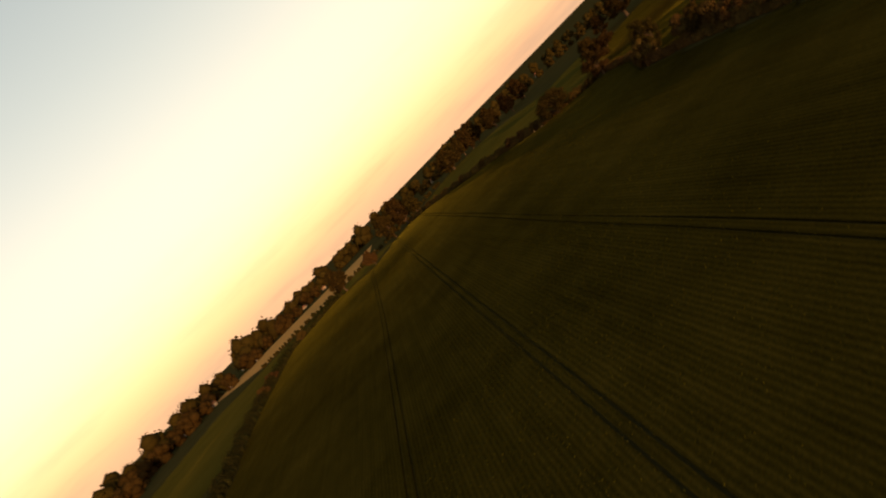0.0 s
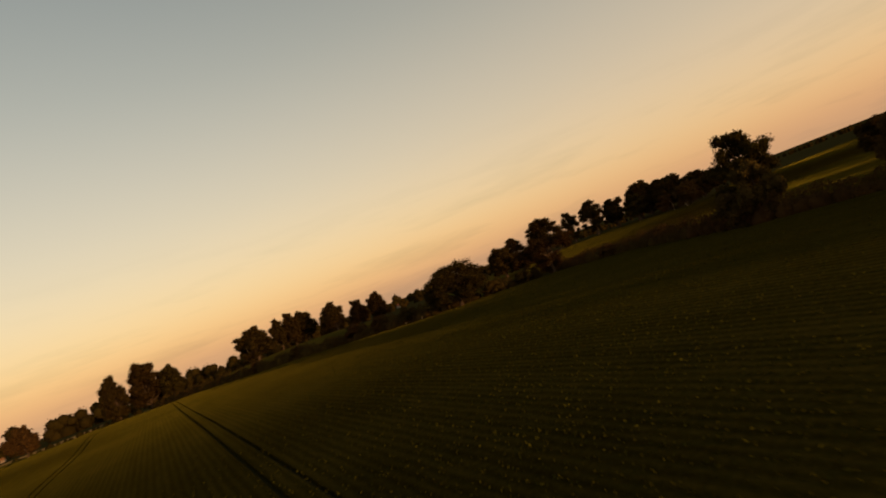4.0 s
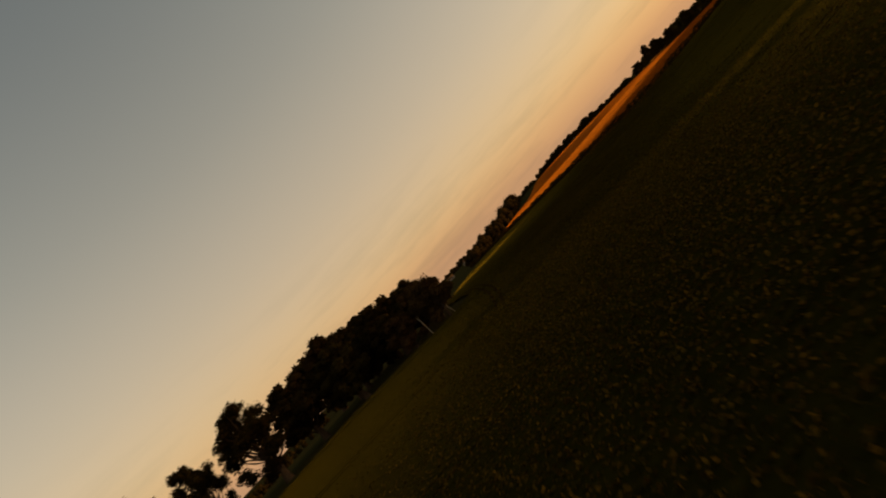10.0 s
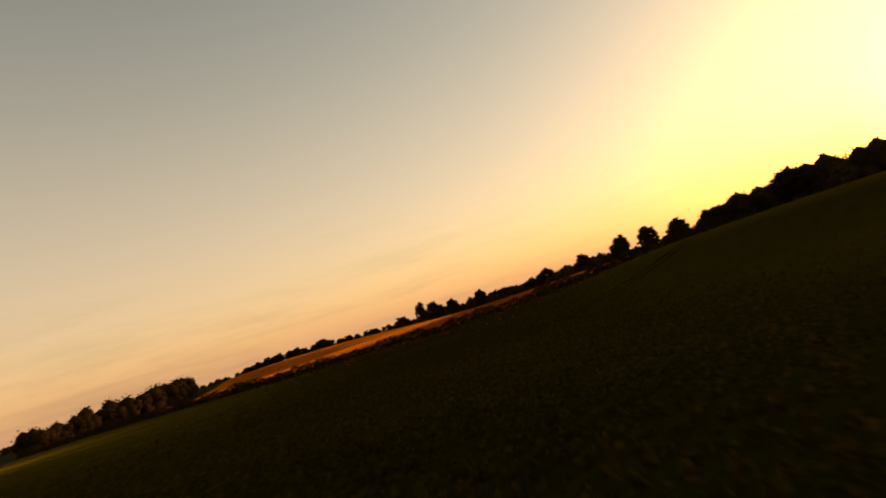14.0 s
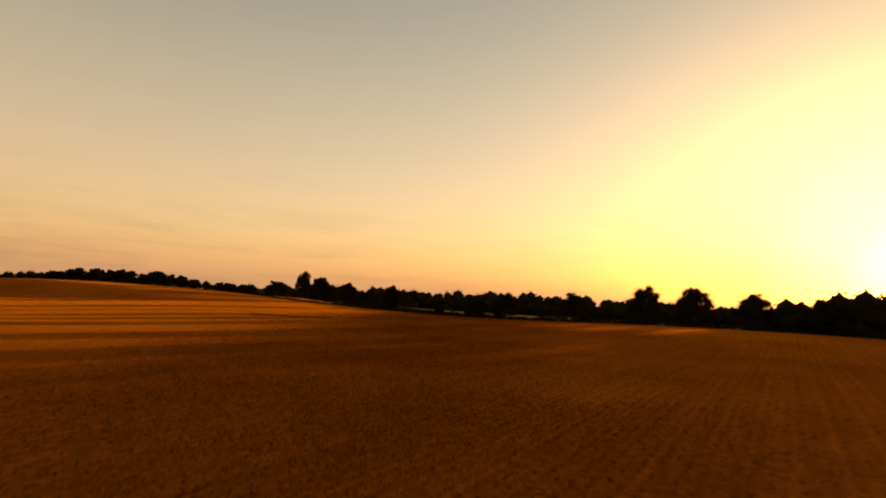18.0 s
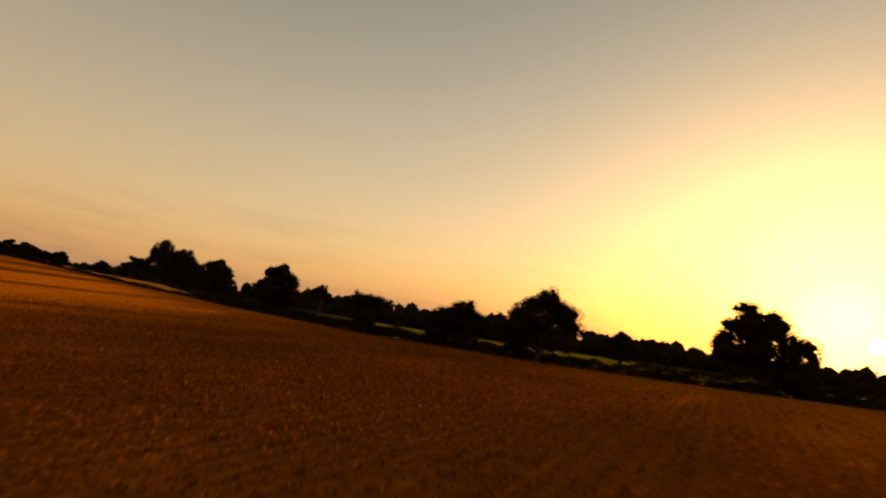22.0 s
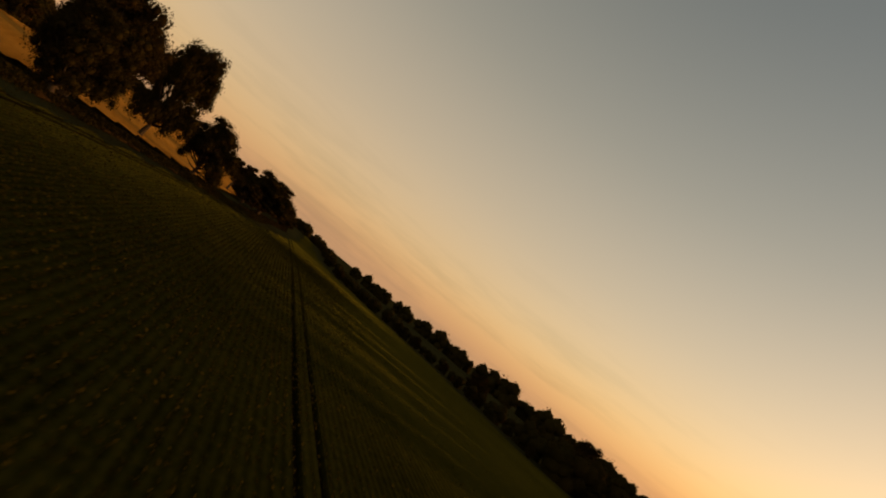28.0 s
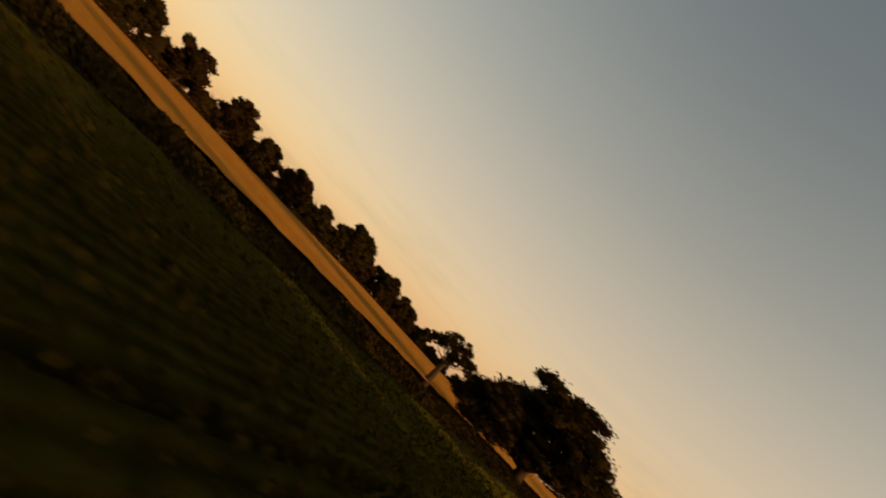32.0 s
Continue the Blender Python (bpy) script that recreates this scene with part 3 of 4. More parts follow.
FIELD_7 = ((-56, 284), (-80, 254), (-78, 200), (-76, 145), (-150, 100), (-230, 240), (-190, 390), (-40, 390), (-12, 340), (-20, 264))
field("crop_field_1", FIELD_1, ROW_1, M_CROP_1, 0.35, "green row crop, shade between plants in its colour, with bare wheel tracks", tram=19.0, first=-3.6, gauge=1.7, wheel=0.38, least=-1, most=1)
field("crop_field_2", FIELD_2, ROW_2, M_CROP_2, 0.35, "green leafy crop, shade between plants in its colour, with bare wheel tracks", first=233.6)
field("wheat_field", FIELD_3, ROW_3, M_WHEAT, 0.6, "ripe golden-brown wheat under the low sun", tracks=False)
field("far_wheat_field", FIELD_8, ROW_3, M_WHEAT_SUNLIT, 0.6, "ripe wheat behind the second hedge, front sunlight in its colour", tracks=False, strip=4.0)
field("crop_field_4", FIELD_4, ROW_4, M_CROP_4, 0.3, "green drilled crop, shade between plants in its colour, with bare wheel tracks", tram=18.0, least=0, first=-73.4, gauge=1.15, wheel=0.4)
field("meadow", FIELD_5, (0, 1), M_MEADOW, 0.15, "olive rough meadow behind the hedge", tracks=False, strip=6.0, cell=12.0)
field("stubble_field", FIELD_6, (0, 1), M_STUBBLE, 0.15, "pale golden stubble of a cut corn field", tracks=False, strip=9.0, cell=30.0)
field("pasture", FIELD_7, (0, 1), M_MEADOW, 0.12, "olive green pasture behind the thick hedge", tracks=False, strip=6.0, cell=15.0)


def track(points, gauge, wheel, lift):
    """A bent pair of wheel tracks pressed into the crop."""
    points = [(x * PACE, y * PACE) for x, y in points]
    for side in (-1, 1):
        vs, fs = [], []
        for i, (x, y) in enumerate(points):
            x0, y0 = points[max(i - 1, 0)]
            x1, y1 = points[min(i + 1, len(points) - 1)]
            k = math.hypot(x1 - x0, y1 - y0)
            nx, ny = -(y1 - y0) / k, (x1 - x0) / k
            for e in (-wheel / 2, wheel / 2):
                q = side * gauge / 2 + e
                vs.append((x + nx * q, y + ny * q, gz(x + nx * q, y + ny * q) + lift))
        fs = [(2 * i, 2 * i + 2, 2 * i + 3, 2 * i + 1) for i in range(len(points) - 1)]
        tagged(new("wheel_track", mesh_of("wheel_track", vs, fs, M_TRACK)), "dark curved tyre track pressed into the crop", "track", kind="structure")


track([(138, 182), (146, 183.3), (154, 185), (159.4, 186.3), (168.2, 188.8), (173, 190.3), (178, 192), (181.5, 194.2), (183.2, 197.2)], 1.1, 0.36, 0.37)
track([(0.973 * u + 16.9, 0.230 * u - 71.4) for u in range(395, 527, 6)], 1.15, 0.38, 0.06)
track([(424 + 3.0 * i, 50.2 + 0.16 * i - 0.0022 * i * i) for i in range(27)], 1.1, 0.34, 0.33)

# ---- hedges of the fields ----
hedge(((79, 158), (77, 146), (75.5, 133), (69, 120), (64.5, 108), (65, 92), (62, 62), (60, 30), (58, -14)), 2.0, 2.4, "dark overgrown field hedge with bramble", seed=1)
hedge(((78, 160), (69, 164), (59, 171), (49, 206), (28, 271), (6, 333)), 2.5, 3.0, "ragged reddish-brown field hedge", seed=2, ragged=0.45, density=320)
hedge(((-46, 274), (-55, 281), (-78, 253), (-76, 200), (-74, 145), (-71, 90), (-77, -14)), 3.6, 3.6, "thick dark field hedge", seed=3, density=130, sprig=0.2, leaf=M_LEAF_DARK)
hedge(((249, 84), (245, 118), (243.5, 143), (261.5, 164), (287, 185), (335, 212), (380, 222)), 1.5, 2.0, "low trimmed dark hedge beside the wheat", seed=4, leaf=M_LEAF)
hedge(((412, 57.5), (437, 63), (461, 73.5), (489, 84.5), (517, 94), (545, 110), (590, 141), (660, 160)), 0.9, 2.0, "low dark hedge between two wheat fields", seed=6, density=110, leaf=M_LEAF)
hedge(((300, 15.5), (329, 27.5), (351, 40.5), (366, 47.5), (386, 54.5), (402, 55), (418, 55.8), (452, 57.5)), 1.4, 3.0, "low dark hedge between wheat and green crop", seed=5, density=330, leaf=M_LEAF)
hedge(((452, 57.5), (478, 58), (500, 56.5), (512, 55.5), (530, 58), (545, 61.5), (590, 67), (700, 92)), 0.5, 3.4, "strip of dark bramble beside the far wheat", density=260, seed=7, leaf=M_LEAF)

# ---- field trees: kind, place, top, width ----
GROUP_N, GROUP_S, GROUP_W = "trees of the north hedge", "trees of the wheat hedge", "trees of the wood"
for kind, x, y, top, w in (
    ("great", 62.0, 164.5, 10.6, 11.8), ("layered", 77.2, 155.6, 9.2, 10.2), ("round", -42.5, 272, 18.3, 11), ("bush", -21.4, 257.5, 12.6, 7.5), ("round", -7.1, 337.7, 20.8, 10), ("round", 4.7, 338.1, 21.8, 15), ("round", 14, 334, 17.0, 10), ("round", 49.4, 338.2, 19.8, 16),
    ("round", 104.6, 211.2, 11.4, 9.6), ("round", 109.4, 207.5, 8.0, 9.3), ("ash", 126.8, 234.7, 13.6, 8.0), ("bush", 64.5, 111.6, 6.3, 3.6), ("bush", 65.4, 109.0, 8.4, 4.4), ("ash", 69.2, 111.8, 11.7, 6.2), ("bush", 68.0, 98.0, 8.0, 4.2), ("bush", 66.8, 93.5, 7.4, 4.4), ("round", 66.6, 90.0, 8.8, 5.4), ("bush", 65.2, 84.5, 7.6, 4.6), ("bush", 64.6, 79, 7.0, 4.4), ("bush", 63.5, 70, 6.4, 4.4), ("round", 105, 114.7, 7.9, 5.2), ("ash", 111, 110.0, 8.6, 7.0), ("bush", 74, 128, 4.8, 3.6), ("bush", 76, 140, 4.6, 3.4),
    ("bush", 52, 196, 6.6, 5), ("bush", 54.5, 187, 6.4, 4.4), ("bush", 57, 177, 6.2, 4.4), ("bush", 44, 222, 6.4, 5), ("bush", 36, 246, 6.2, 5), ("bush", 20, 296, 5.4, 6), ("bush", 68, 162.5, 5.2, 3.8), ("bush", 73.5, 160, 4.8, 3.6), ("bush", 81, 160, 5.0, 4.0),
    ("round", 64, 357, 20.6, 8), ("round", 71, 357, 21.5, 9), ("round", 92, 353, 19.1, 11), ("round", 81.8, 379, 21, 15), ("round", 100, 392, 18, 13), ("round", 120, 400, 17, 12), ("round", 140, 420, 18, 13), ("bush", -77, 205, 8.6, 7), ("bush", -76.5, 188, 8.4, 6.5), ("bush", -72, 258, 8.4, 7),
):
    tree(kind, x, y, top, w, group=GROUP_N)
for kind, x, y, top, w in (
    ("oak", 306, 19, 10.6, 8), ("oak", 318.3, 23.5, 11.2, 8.0), ("oak", 329.3, 27.0, 12.0, 7.7), ("oak", 337.4, 33.2, 11.9, 7.3), ("oak", 351.0, 40.5, 9.7, 7.1), ("great", 366.4, 49.0, 8.9, 7.4),
    ("oak", 376.9, 50.2, 7.1, 7.2), ("layered", 385.6, 56.6, 6.5, 5.4), ("thin", 402.5, 54.9, 7.2, 3.2), ("round", 417.8, 55.7, 9.8, 7.2), ("round", 452.7, 57.0, 10.4, 7.9), ("great", 475.6, 60.0, 12.4, 7.8), ("oak", 471, 57.5, 9.6, 6.0),
    ("great", 491.4, 62.1, 14.8, 6.8), ("oak", 498.1, 58.2, 10.2, 6.7), ("thin", 528.8, 64.6, 6.7, 4.0), ("round", 539.6, 61.0, 10.4, 12.2), ("round", 533.6, 62.8, 6.8, 6.0), ("round", 588, 68, 8.0, 8),
    ("oak", 237, 80, 9.0, 8.0), ("bush", 228.7, 81.7, 6.6, 3.4), ("round", 407.6, -21, 7.6, 8.4), ("round", 398, -8, 7.8, 6),
):
    tree(kind, x, y, top, w, group=GROUP_S)

# ---- the wood beside the second field ----
for kind, x, y, top, w in (
    ("ash", 134.3, 225.9, 16.4, 12.4), ("ash", 149.5, 228.7, 15.2, 6.4), ("ash", 154.2, 222, 16.2, 9.4), ("wood", 162, 219, 14.0, 9), ("wood", 170.3, 215.0, 15.4, 8), ("wood", 178, 217, 14.6, 9), ("wood", 187, 218.6, 14.8, 9), ("wood", 196.1, 218.6, 15.0, 11),
    ("round", 193, 205.3, 12.4, 9.2), ("bush", 168.3, 194.9, 9.6, 6.2), ("bush", 174, 197.5, 9.4, 6), ("bush", 180, 201, 10.4, 7), ("wood", 172, 205, 12.6, 9), ("wood", 180, 210, 13.5, 9), ("wood", 187, 205, 12.0, 8), ("wood", 205, 216, 13, 10), ("wood", 216, 222, 12, 10), ("wood", 230, 226, 11.5, 10), ("round", 248.8, 217, 10.0, 7),
    ("wood", 164, 211, 12.5, 8), ("wood", 196, 234, 17.4, 12), ("bush", 166, 201, 8.4, 6),
):
    tree(kind, x, y, top, w, group=GROUP_W)


# ---- distant woods ----
def belt(points, depth, seed, sprays=260, spray=0.085, lumps=1.0, words="dark distant belt of woodland trees"):
    """A belt of far trees that cannot be told apart: rounded crowns of leaf sprays along points (place and height), with solid dark hearts."""
    r = np.random.default_rng(seed)
    depth = depth * PACE
    cs, ss, hearts, radii = [], [], [], []
    for (x0, y0, h0), (x1, y1, h1) in zip(points, points[1:]):
        x0, y0, h0, x1, y1, h1 = (k * PACE for k in (x0, y0, h0, x1, y1, h1))
        length = math.hypot(x1 - x0, y1 - y0)
        nx, ny = -(y1 - y0) / length, (x1 - x0) / length
        n = max(2, int(length / (0.55 * (h0 + h1) / 2) * lumps))
        for k in range(n):
            u, q = (k + r.uniform(0, 1)) / n, r.uniform(-0.5, 0.5) * depth
            cx, cy = x0 + (x1 - x0) * u + nx * q, y0 + (y1 - y0) * u + ny * q
            h = (h0 + (h1 - h0) * u) * (r.uniform(0.72, 0.95) if r.uniform() < 0.75 else r.uniform(0.95, 1.15))
            w = h * r.uniform(0.36, 0.56)
            g = gz(cx, cy)
            for e in range(5):
                t, k2 = r.uniform(0, 6.28), (0.0 if e == 0 else 0.5)
                c = (cx + math.cos(t) * w * k2, cy + math.sin(t) * w * k2, g + h * (0.66 if e == 0 else r.uniform(0.25, 0.6)))
                rad = h * (0.34 if e == 0 else r.uniform(0.26, 0.34))
                hearts.append(c)
                radii.append(rad * 0.86)
                m = sprays // 5
                d = r.normal(size=(m, 3))
                d /= np.linalg.norm(d, axis=1)[:, None]
                d *= r.uniform(0.8, 1.08, m)[:, None] * rad
                cs.append(np.array(c) + d)
                ss.append(r.uniform(0.5, 1.3, m) * spray * h * 0.6)
            hearts.append((cx, cy, g + h * 0.12))
            radii.append(h * 0.34)
    v, f = leaves(np.concatenate(cs), np.concatenate(ss), r)
    v2, f2 = blobs(np.array(hearts), np.array(radii), (1.0, 1.0, 1.0), r)
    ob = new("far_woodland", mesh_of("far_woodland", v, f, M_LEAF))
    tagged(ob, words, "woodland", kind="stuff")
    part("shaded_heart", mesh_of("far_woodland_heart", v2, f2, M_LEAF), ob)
    return ob


def tree_row(points, gap, height, seed, kind="wood", group=""):
    r = random.Random(seed)
    for (x0, y0), (x1, y1) in zip(points, points[1:]):
        n = max(1, int(math.hypot(x1 - x0, y1 - y0) / gap))
        for i in range(n):
            u = (i + r.random()) / n
            x, y = x0 + (x1 - x0) * u + r.uniform(-2, 2), y0 + (y1 - y0) * u + r.uniform(-2, 2)
            h = height * r.uniform(0.75, 1.15)
            tree(kind, x, y, gz(x * PACE, y * PACE) / PACE + h, h * r.uniform(0.75, 1.1), group=group)


tree_row(((521, -4), (556, 14), (582, 40), (608, 50), (648, 64), (700, 76)), 4.5, 2.6, 1, group="trees along the far side of the green crop")
tree_row(((519, -6), (490, -50), (472, -126), (445, -216)), 6.5, 4.6, 2, group="trees along the far side of the green crop")
tree_row(((492, 84), (520, 94), (548, 111)), 3.6, 4.2, 3, group="trees behind the far wheat")
tree_row(((548, 111), (590, 141), (650, 165)), 4.5, 6.4, 5, group="trees behind the far wheat")
tree_row(((655, 160), (648, 130), (640, 92)), 5.0, 7.5, 4, group="trees behind the far wheat")
tree("round", 561, 2, 6.0, 6)
tree("ash", 531, -14, 9.0, 7)
belt(((521, -10, 6.6), (540, -2, 3.9), (560, 8, 2.7), (586, 34, 3.6), (612, 44, 2.8), (650, 58, 3.4), (720, 74, 6.0), (800, 90, 8.0)), 6, 1)
belt(((523, -10, 6.6), (498, -50, 7.6), (480, -130, 8.4), (452, -230, 11.0), (330, -300, 13.0), (150, -330, 13.0), (-60, -320, 13.0)), 12, 2, lumps=1.6)
belt(((860, 60, 9.0), (740, -60, 13.0), (640, -170, 15.0), (540, -300, 16.0), (380, -400, 16.0), (150, -440, 14.0), (-150, -400, 14.0)), 24, 9, sprays=160, lumps=1.6)
belt(((322, 6, 9.5), (296, 0, 11.0), (262, -6, 12.5), (220, -12, 12.5), (150, -18, 12.5), (80, -12, 12.0)), 10, 6, lumps=2.2)
belt(((348, 222, 6.4), (440, 204, 11.0), (640, 205, 13.0), (720, 215, 12.0), (820, 240, 12.0)), 10, 3)
belt(((700, 80, 9.0), (760, 120, 11.0), (840, 160, 12.0), (900, 330, 9.0), (700, 420, 6.0)), 24, 4, sprays=160)
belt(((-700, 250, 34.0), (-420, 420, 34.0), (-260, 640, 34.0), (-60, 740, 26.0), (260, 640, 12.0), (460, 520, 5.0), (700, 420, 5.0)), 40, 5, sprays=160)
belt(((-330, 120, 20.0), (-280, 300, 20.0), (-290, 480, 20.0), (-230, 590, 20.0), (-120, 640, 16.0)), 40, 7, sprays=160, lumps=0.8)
belt(((-20, 520, 10.0), (60, 540, 10.0), (140, 540, 10.0), (240, 460, 8.0), (300, 370, 5.0), (420, 330, 4.5)), 30, 8, sprays=160)
belt(((-150, 404, 3.4), (-60, 396, 3.4), (0, 372, 3.4), (40, 360, 3.4)), 3, 10, sprays=120, lumps=0.7, words="dark distant field hedge")


# ---- houses far off ----
def house(x, y, turn, w, d, h, words):
    root = new("house")
    x, y = x * PACE, y * PACE
    root.location, root.rotation_euler = (x, y, gz(x, y)), (0, 0, turn)
    box = lambda sx, sy, z0, z1, ox=0, oy=0: ([(ox + a * sx / 2, oy + b * sy / 2, c) for c in (z0, z1) for a, b in ((-1, -1), (1, -1), (1, 1), (-1, 1))], [(0, 3, 2, 1), (4, 5, 6, 7), (0, 1, 5, 4), (1, 2, 6, 5), (2, 3, 7, 6), (3, 0, 4, 7)])
    part("wall", mesh_of("house_wall", *box(w, d, -0.3, h), M_RENDER), root)
    e, r = 0.4, h + d * 0.42
    v = [(-w / 2 - e, -d / 2 - e, h - 0.1), (w / 2 + e, -d / 2 - e, h - 0.1), (w / 2 + e, d / 2 + e, h - 0.1), (-w / 2 - e, d / 2 + e, h - 0.1), (-w / 2 - e, 0, r), (w / 2 + e, 0, r), (-w / 2 - e, 0, r), (w / 2 + e, 0, r)]
    roof = part("roof", mesh_of("house_roof", v, [(0, 1, 5, 4), (2, 3, 6, 7), (0, 4, 6, 3), (1, 2, 7, 5), (0, 3, 2, 1)], M_TILE), root, "brown tiled roof")
    part("chimney", mesh_of("chimney", *box(0.8, 0.8, h, r + 0.9, ox=w * 0.3), M_TILE), roof)
    for s in (-1, 1):
        for ox in (-w * 0.28, w * 0.28):
            for z0 in ((0.9, 3.4) if h > 4.5 else (0.9,)):
                part("window", mesh_of("house_window", *box(1.2, 0.1, z0, z0 + 1.2, ox=ox, oy=s * d / 2), M_PANE), root)
    return tagged(root, words, "house", "houses of the far village")


r = random.Random(3)
for x, y in ((-310, 560), (-285, 590), (-262, 548), (-300, 640), (-240, 560), (-220, 600), (-270, 690), (-215, 700), (-156, 668), (-119, 646), (-10, 648), (44, 607), (175, 690), (57, 560), (98, 570), (141, 560), (181, 610), (205, 540), (-330, 500), (560, 268), (570, 290), (566, 312), (800, 112), (812, 140)):
    house(x, y, r.uniform(0, 3), r.uniform(7, 10), r.uniform(5.5, 7), r.choice((2.8, 4.6)), "pale rendered house with brown roof among trees")


# ---- standing plants ----
def plants(name, a, b, width, way, spacing, per_metre, size, lift, mat, words, seed, upright=0.0):
    """Single leaves of a crop in drilled rows, over a strip of the field from a to b."""
    g = np.random.default_rng(seed)
    a, b, d, width = np.array(a, float) * PACE, np.array(b, float) * PACE, np.array(way, float), width * PACE
    d /= np.linalg.norm(d)
    n = np.array((-d[1], d[0]))
    area = np.linalg.norm(b - a) * width
    count = int(area * per_metre)
    u, q = g.uniform(0, 1, count) + g.normal(0, 0.09, count), g.normal(0, 0.27, count) * width
    along = (b - a) / np.linalg.norm(b - a)
    p = a + (b - a) * u[:, None] + np.stack([-along[1], along[0]], 0) * q[:, None]
    off = p @ n
    snapped = np.round(off / spacing) * spacing + g.normal(0, spacing * 0.2, count)
    p = p + n * (snapped - off)[:, None]
    c = np.concatenate([p, (ground_z(p[:, 0], p[:, 1]) + lift + g.uniform(-0.05, 0.1, count))[:, None]], 1)
    v, f = leaves(c, g.uniform(0.5, 1.4, count) * size, g)
    if upright:
        v = v.reshape(-1, 4, 3)
        m = v.mean(1, keepdims=True)
        v = (m + (v - m) * np.array((1 - upright, 1 - upright, 1 + upright))).reshape(-1, 3)
    return tagged(new(name, mesh_of(name, v, f, mat)), words, "crop plants", kind="stuff")


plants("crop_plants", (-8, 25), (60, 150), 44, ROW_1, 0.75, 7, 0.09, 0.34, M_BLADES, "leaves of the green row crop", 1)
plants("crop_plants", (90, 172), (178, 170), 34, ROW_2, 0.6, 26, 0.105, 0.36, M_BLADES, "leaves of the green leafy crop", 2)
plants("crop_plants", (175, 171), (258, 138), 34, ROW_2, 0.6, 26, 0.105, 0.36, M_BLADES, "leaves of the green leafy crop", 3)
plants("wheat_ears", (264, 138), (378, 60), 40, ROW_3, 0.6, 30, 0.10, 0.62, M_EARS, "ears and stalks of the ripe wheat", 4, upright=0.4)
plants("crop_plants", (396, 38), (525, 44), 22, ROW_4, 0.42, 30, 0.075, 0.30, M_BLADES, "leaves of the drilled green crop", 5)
plants("weed_patch", (360, 98), (368, 110), 4.5, (1, 0.3), 0.4, 7, 0.14, 0.66, M_BLADES, "green weeds grown through the wheat", 8)


# ---- dead branches and posts ----
def dead_branch(x, y, height, lean, seed):
    """A bare pale forked branch standing out of the scrub."""
    g = random.Random(seed)
    root = new("dead_branch")
    x, y = x * PACE, y * PACE
    root.location = (x, y, gz(x, y))
    base, vs, fs = Vector((0, 0, 0)), [], []
    fork = Vector((lean * 0.4, 0.1, height * 0.45))
    part("stem", mesh_of("dead_stem", *tube([base, fork * 0.5 + Vector((0.08, 0, 0)), fork], [0.07, 0.055, 0.04], 6), M_PALE_BARK, True), root)
    for k in (-1, 1):
        tip = fork + Vector((k * height * 0.22 + lean * 0.4, g.uniform(-0.3, 0.3), height * 0.55))
        part("limb", mesh_of("dead_limb", *tube([fork, fork.lerp(tip, 0.5) + Vector((k * 0.2, 0, 0)), tip], [0.04, 0.026, 0.008], 5), M_PALE_BARK, True), root)
        side = fork.lerp(tip, 0.55)
        part("twig", mesh_of("dead_twig", *tube([side, side + Vector((-k * 0.5, 0.1, 0.7))], [0.03, 0.008], 5), M_PALE_BARK, True), root)
    return tagged(root, "bare pale dead branch rising out of the scrub", "branch")


dead_branch(165.1, 197.6, 5.0, 0.6, 1)
dead_branch(165.8, 193.2, 2.2, -0.3, 2)
dead_branch(187.6, 202.4, 3.4, 0.4, 3)


def post(x, y, height):
    ob = new("fence_post", mesh_of("fence_post", *tube([(0, 0, -0.3), (0, 0, height * 0.9), (0, 0, height)], [0.07, 0.065, 0.04], 8), M_PALE_BARK))
    x, y = x * PACE, y * PACE
    ob.location = (x, y, gz(x, y))
    return tagged(ob, "weathered round wooden fence post", "post", "fence posts by the hedge")


for x, y, h in ((81.5, 151.6, 1.1), (55.5, 176.0, 0.9), (57.0, 171.5, 0.9)):
    post(x, y, h)


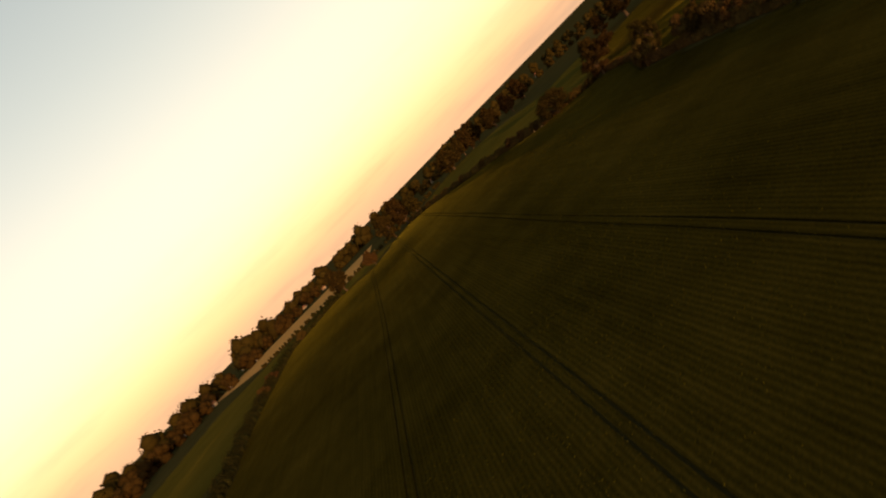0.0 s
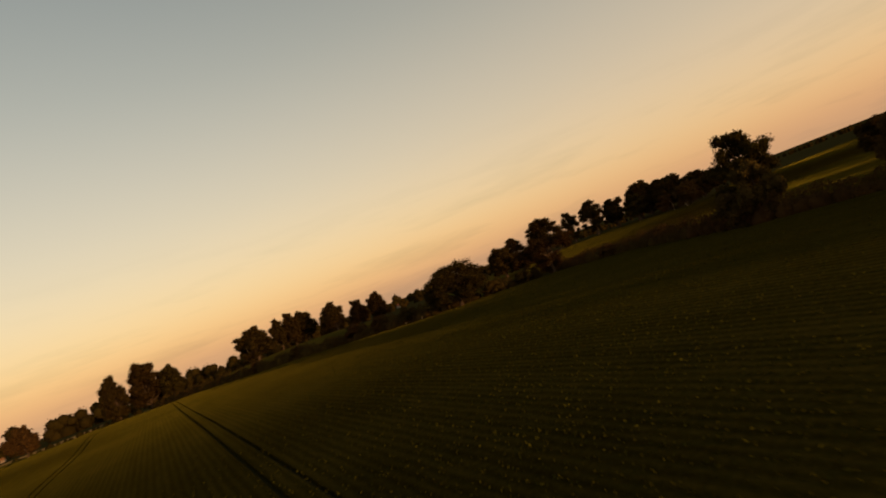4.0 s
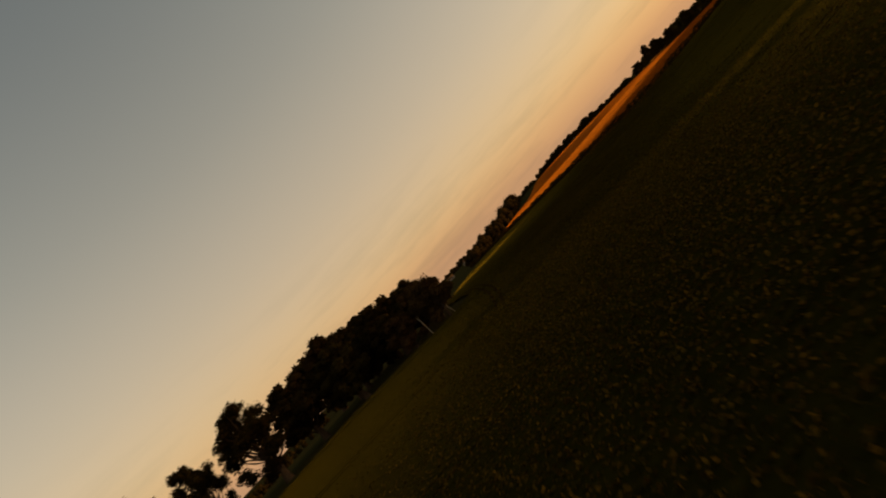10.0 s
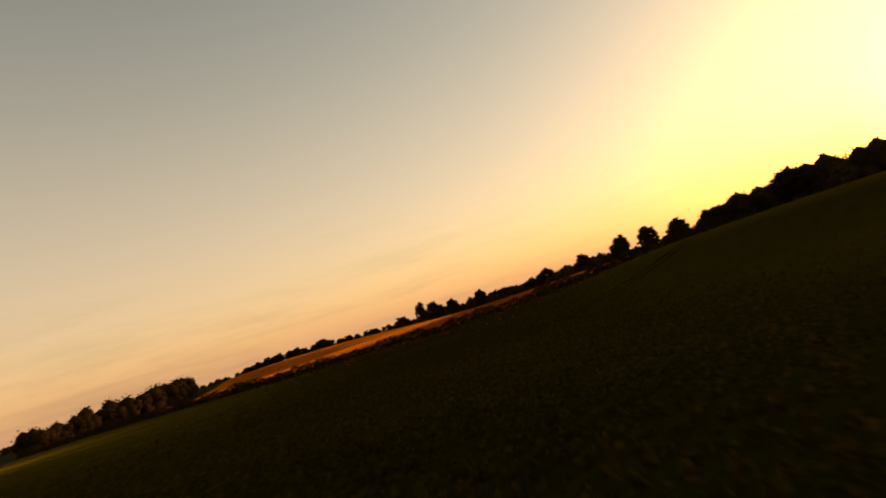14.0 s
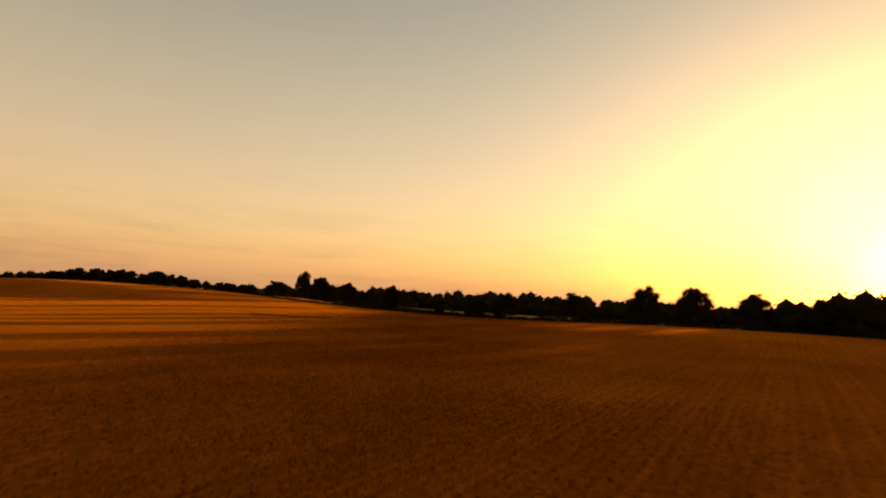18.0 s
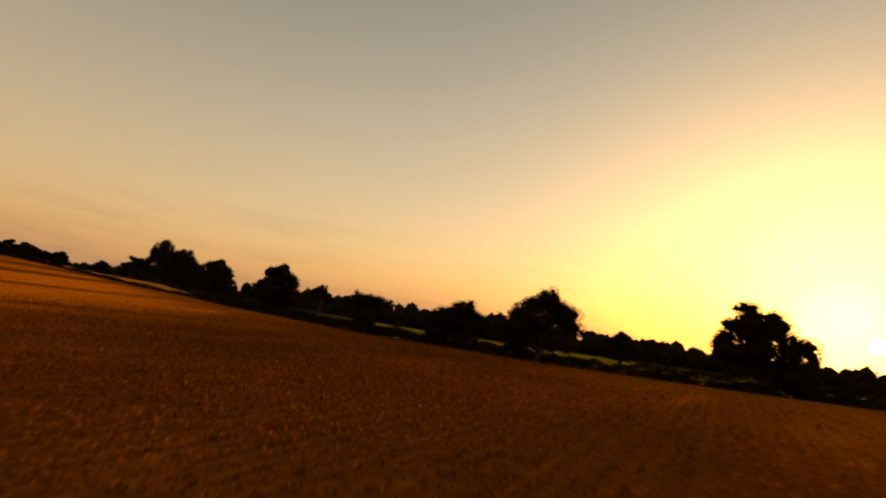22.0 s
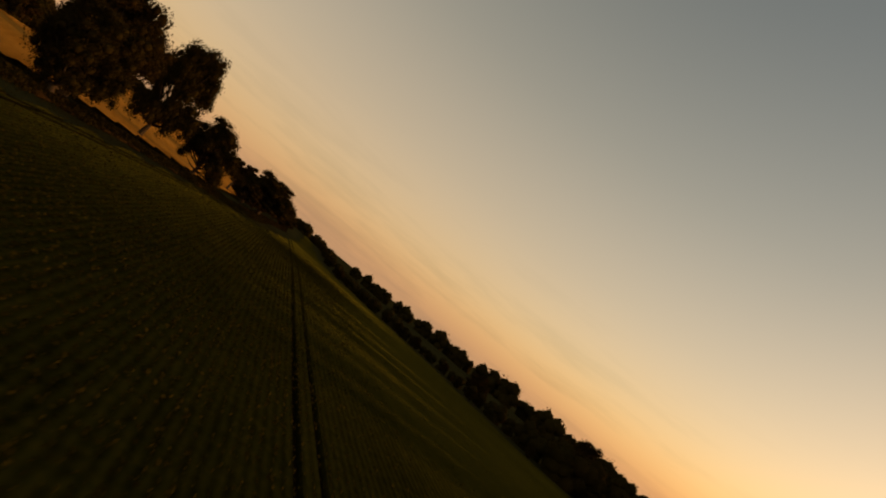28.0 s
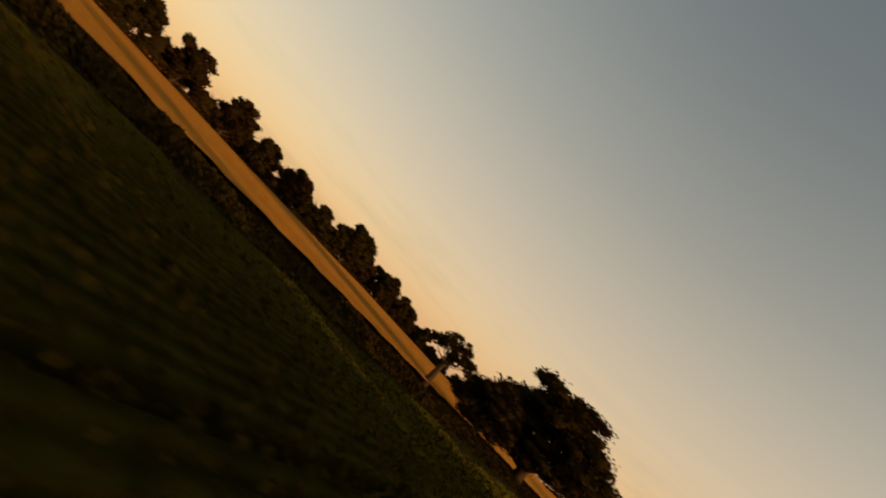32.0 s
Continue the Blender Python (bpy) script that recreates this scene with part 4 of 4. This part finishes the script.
# ---- the model aircraft ----
def aircraft(eye, heading, bank):
    """A white foam model glider with straight wings, seen from behind."""
    root = new("model_aircraft")
    root.matrix_world = pose(*[v * PACE for v in eye], 0, 0, heading) @ pose(0, 0, 0, 0, bank, 0)
    for s in (-1, 1):
        vs, fs = [], []
        for i in range(7):
            u = i / 6
            x, chord, z = s * 0.65 * u, 0.20 - 0.09 * u, 0.07 * u * u
            for cy, cz in ((0.5, 0.0), (0.2, 0.10), (-0.5, 0.0), (0.2, -0.03)):
                vs.append((x, cy * chord - 0.04 * u, z + cz * chord))
        for i in range(6):
            fs += [(i * 4 + k, i * 4 + (k + 1) % 4, i * 4 + 4 + (k + 1) % 4, i * 4 + 4 + k) for k in range(4)]
        part("wing", mesh_of("aircraft_wing", vs, fs, M_FOAM, True), root)
    part("fuselage", mesh_of("aircraft_fuselage", *tube([(0, 0.38, -0.02), (0, 0.3, 0), (0, 0.05, 0.01), (0, -0.25, 0.0), (0, -0.5, 0.0)], [0.008, 0.045, 0.06, 0.035, 0.014], 10), M_FOAM, True), root)
    part("tailplane", mesh_of("aircraft_tailplane", [(-0.2, -0.52, 0.01), (0.2, -0.52, 0.01), (0.17, -0.42, 0.01), (-0.17, -0.42, 0.01), (-0.2, -0.52, 0.025), (0.2, -0.52, 0.025), (0.17, -0.42, 0.025), (-0.17, -0.42, 0.025)], [(0, 1, 2, 3), (4, 5, 6, 7), (0, 1, 5, 4), (2, 3, 7, 6)], M_FOAM), root)
    part("fin", mesh_of("aircraft_fin", [(-0.01, -0.54, 0), (-0.01, -0.40, 0), (-0.01, -0.46, 0.15), (-0.01, -0.54, 0.16), (0.01, -0.54, 0), (0.01, -0.40, 0), (0.01, -0.46, 0.15), (0.01, -0.54, 0.16)], [(0, 1, 2, 3), (4, 5, 6, 7), (0, 1, 5, 4), (1, 2, 6, 5), (2, 3, 7, 6), (3, 0, 4, 7)], M_FOAM), root)
    part("motor_pod", mesh_of("aircraft_motor_pod", *tube([(0, -0.12, 0.09), (0, -0.2, 0.1), (0, -0.27, 0.09)], [0.015, 0.03, 0.01], 8), M_DARK, True), root)
    return tagged(root, "white foam model glider flying low over the hedge", "model aircraft")


aircraft((374.9, 58.9, 2.5), -126, -4)
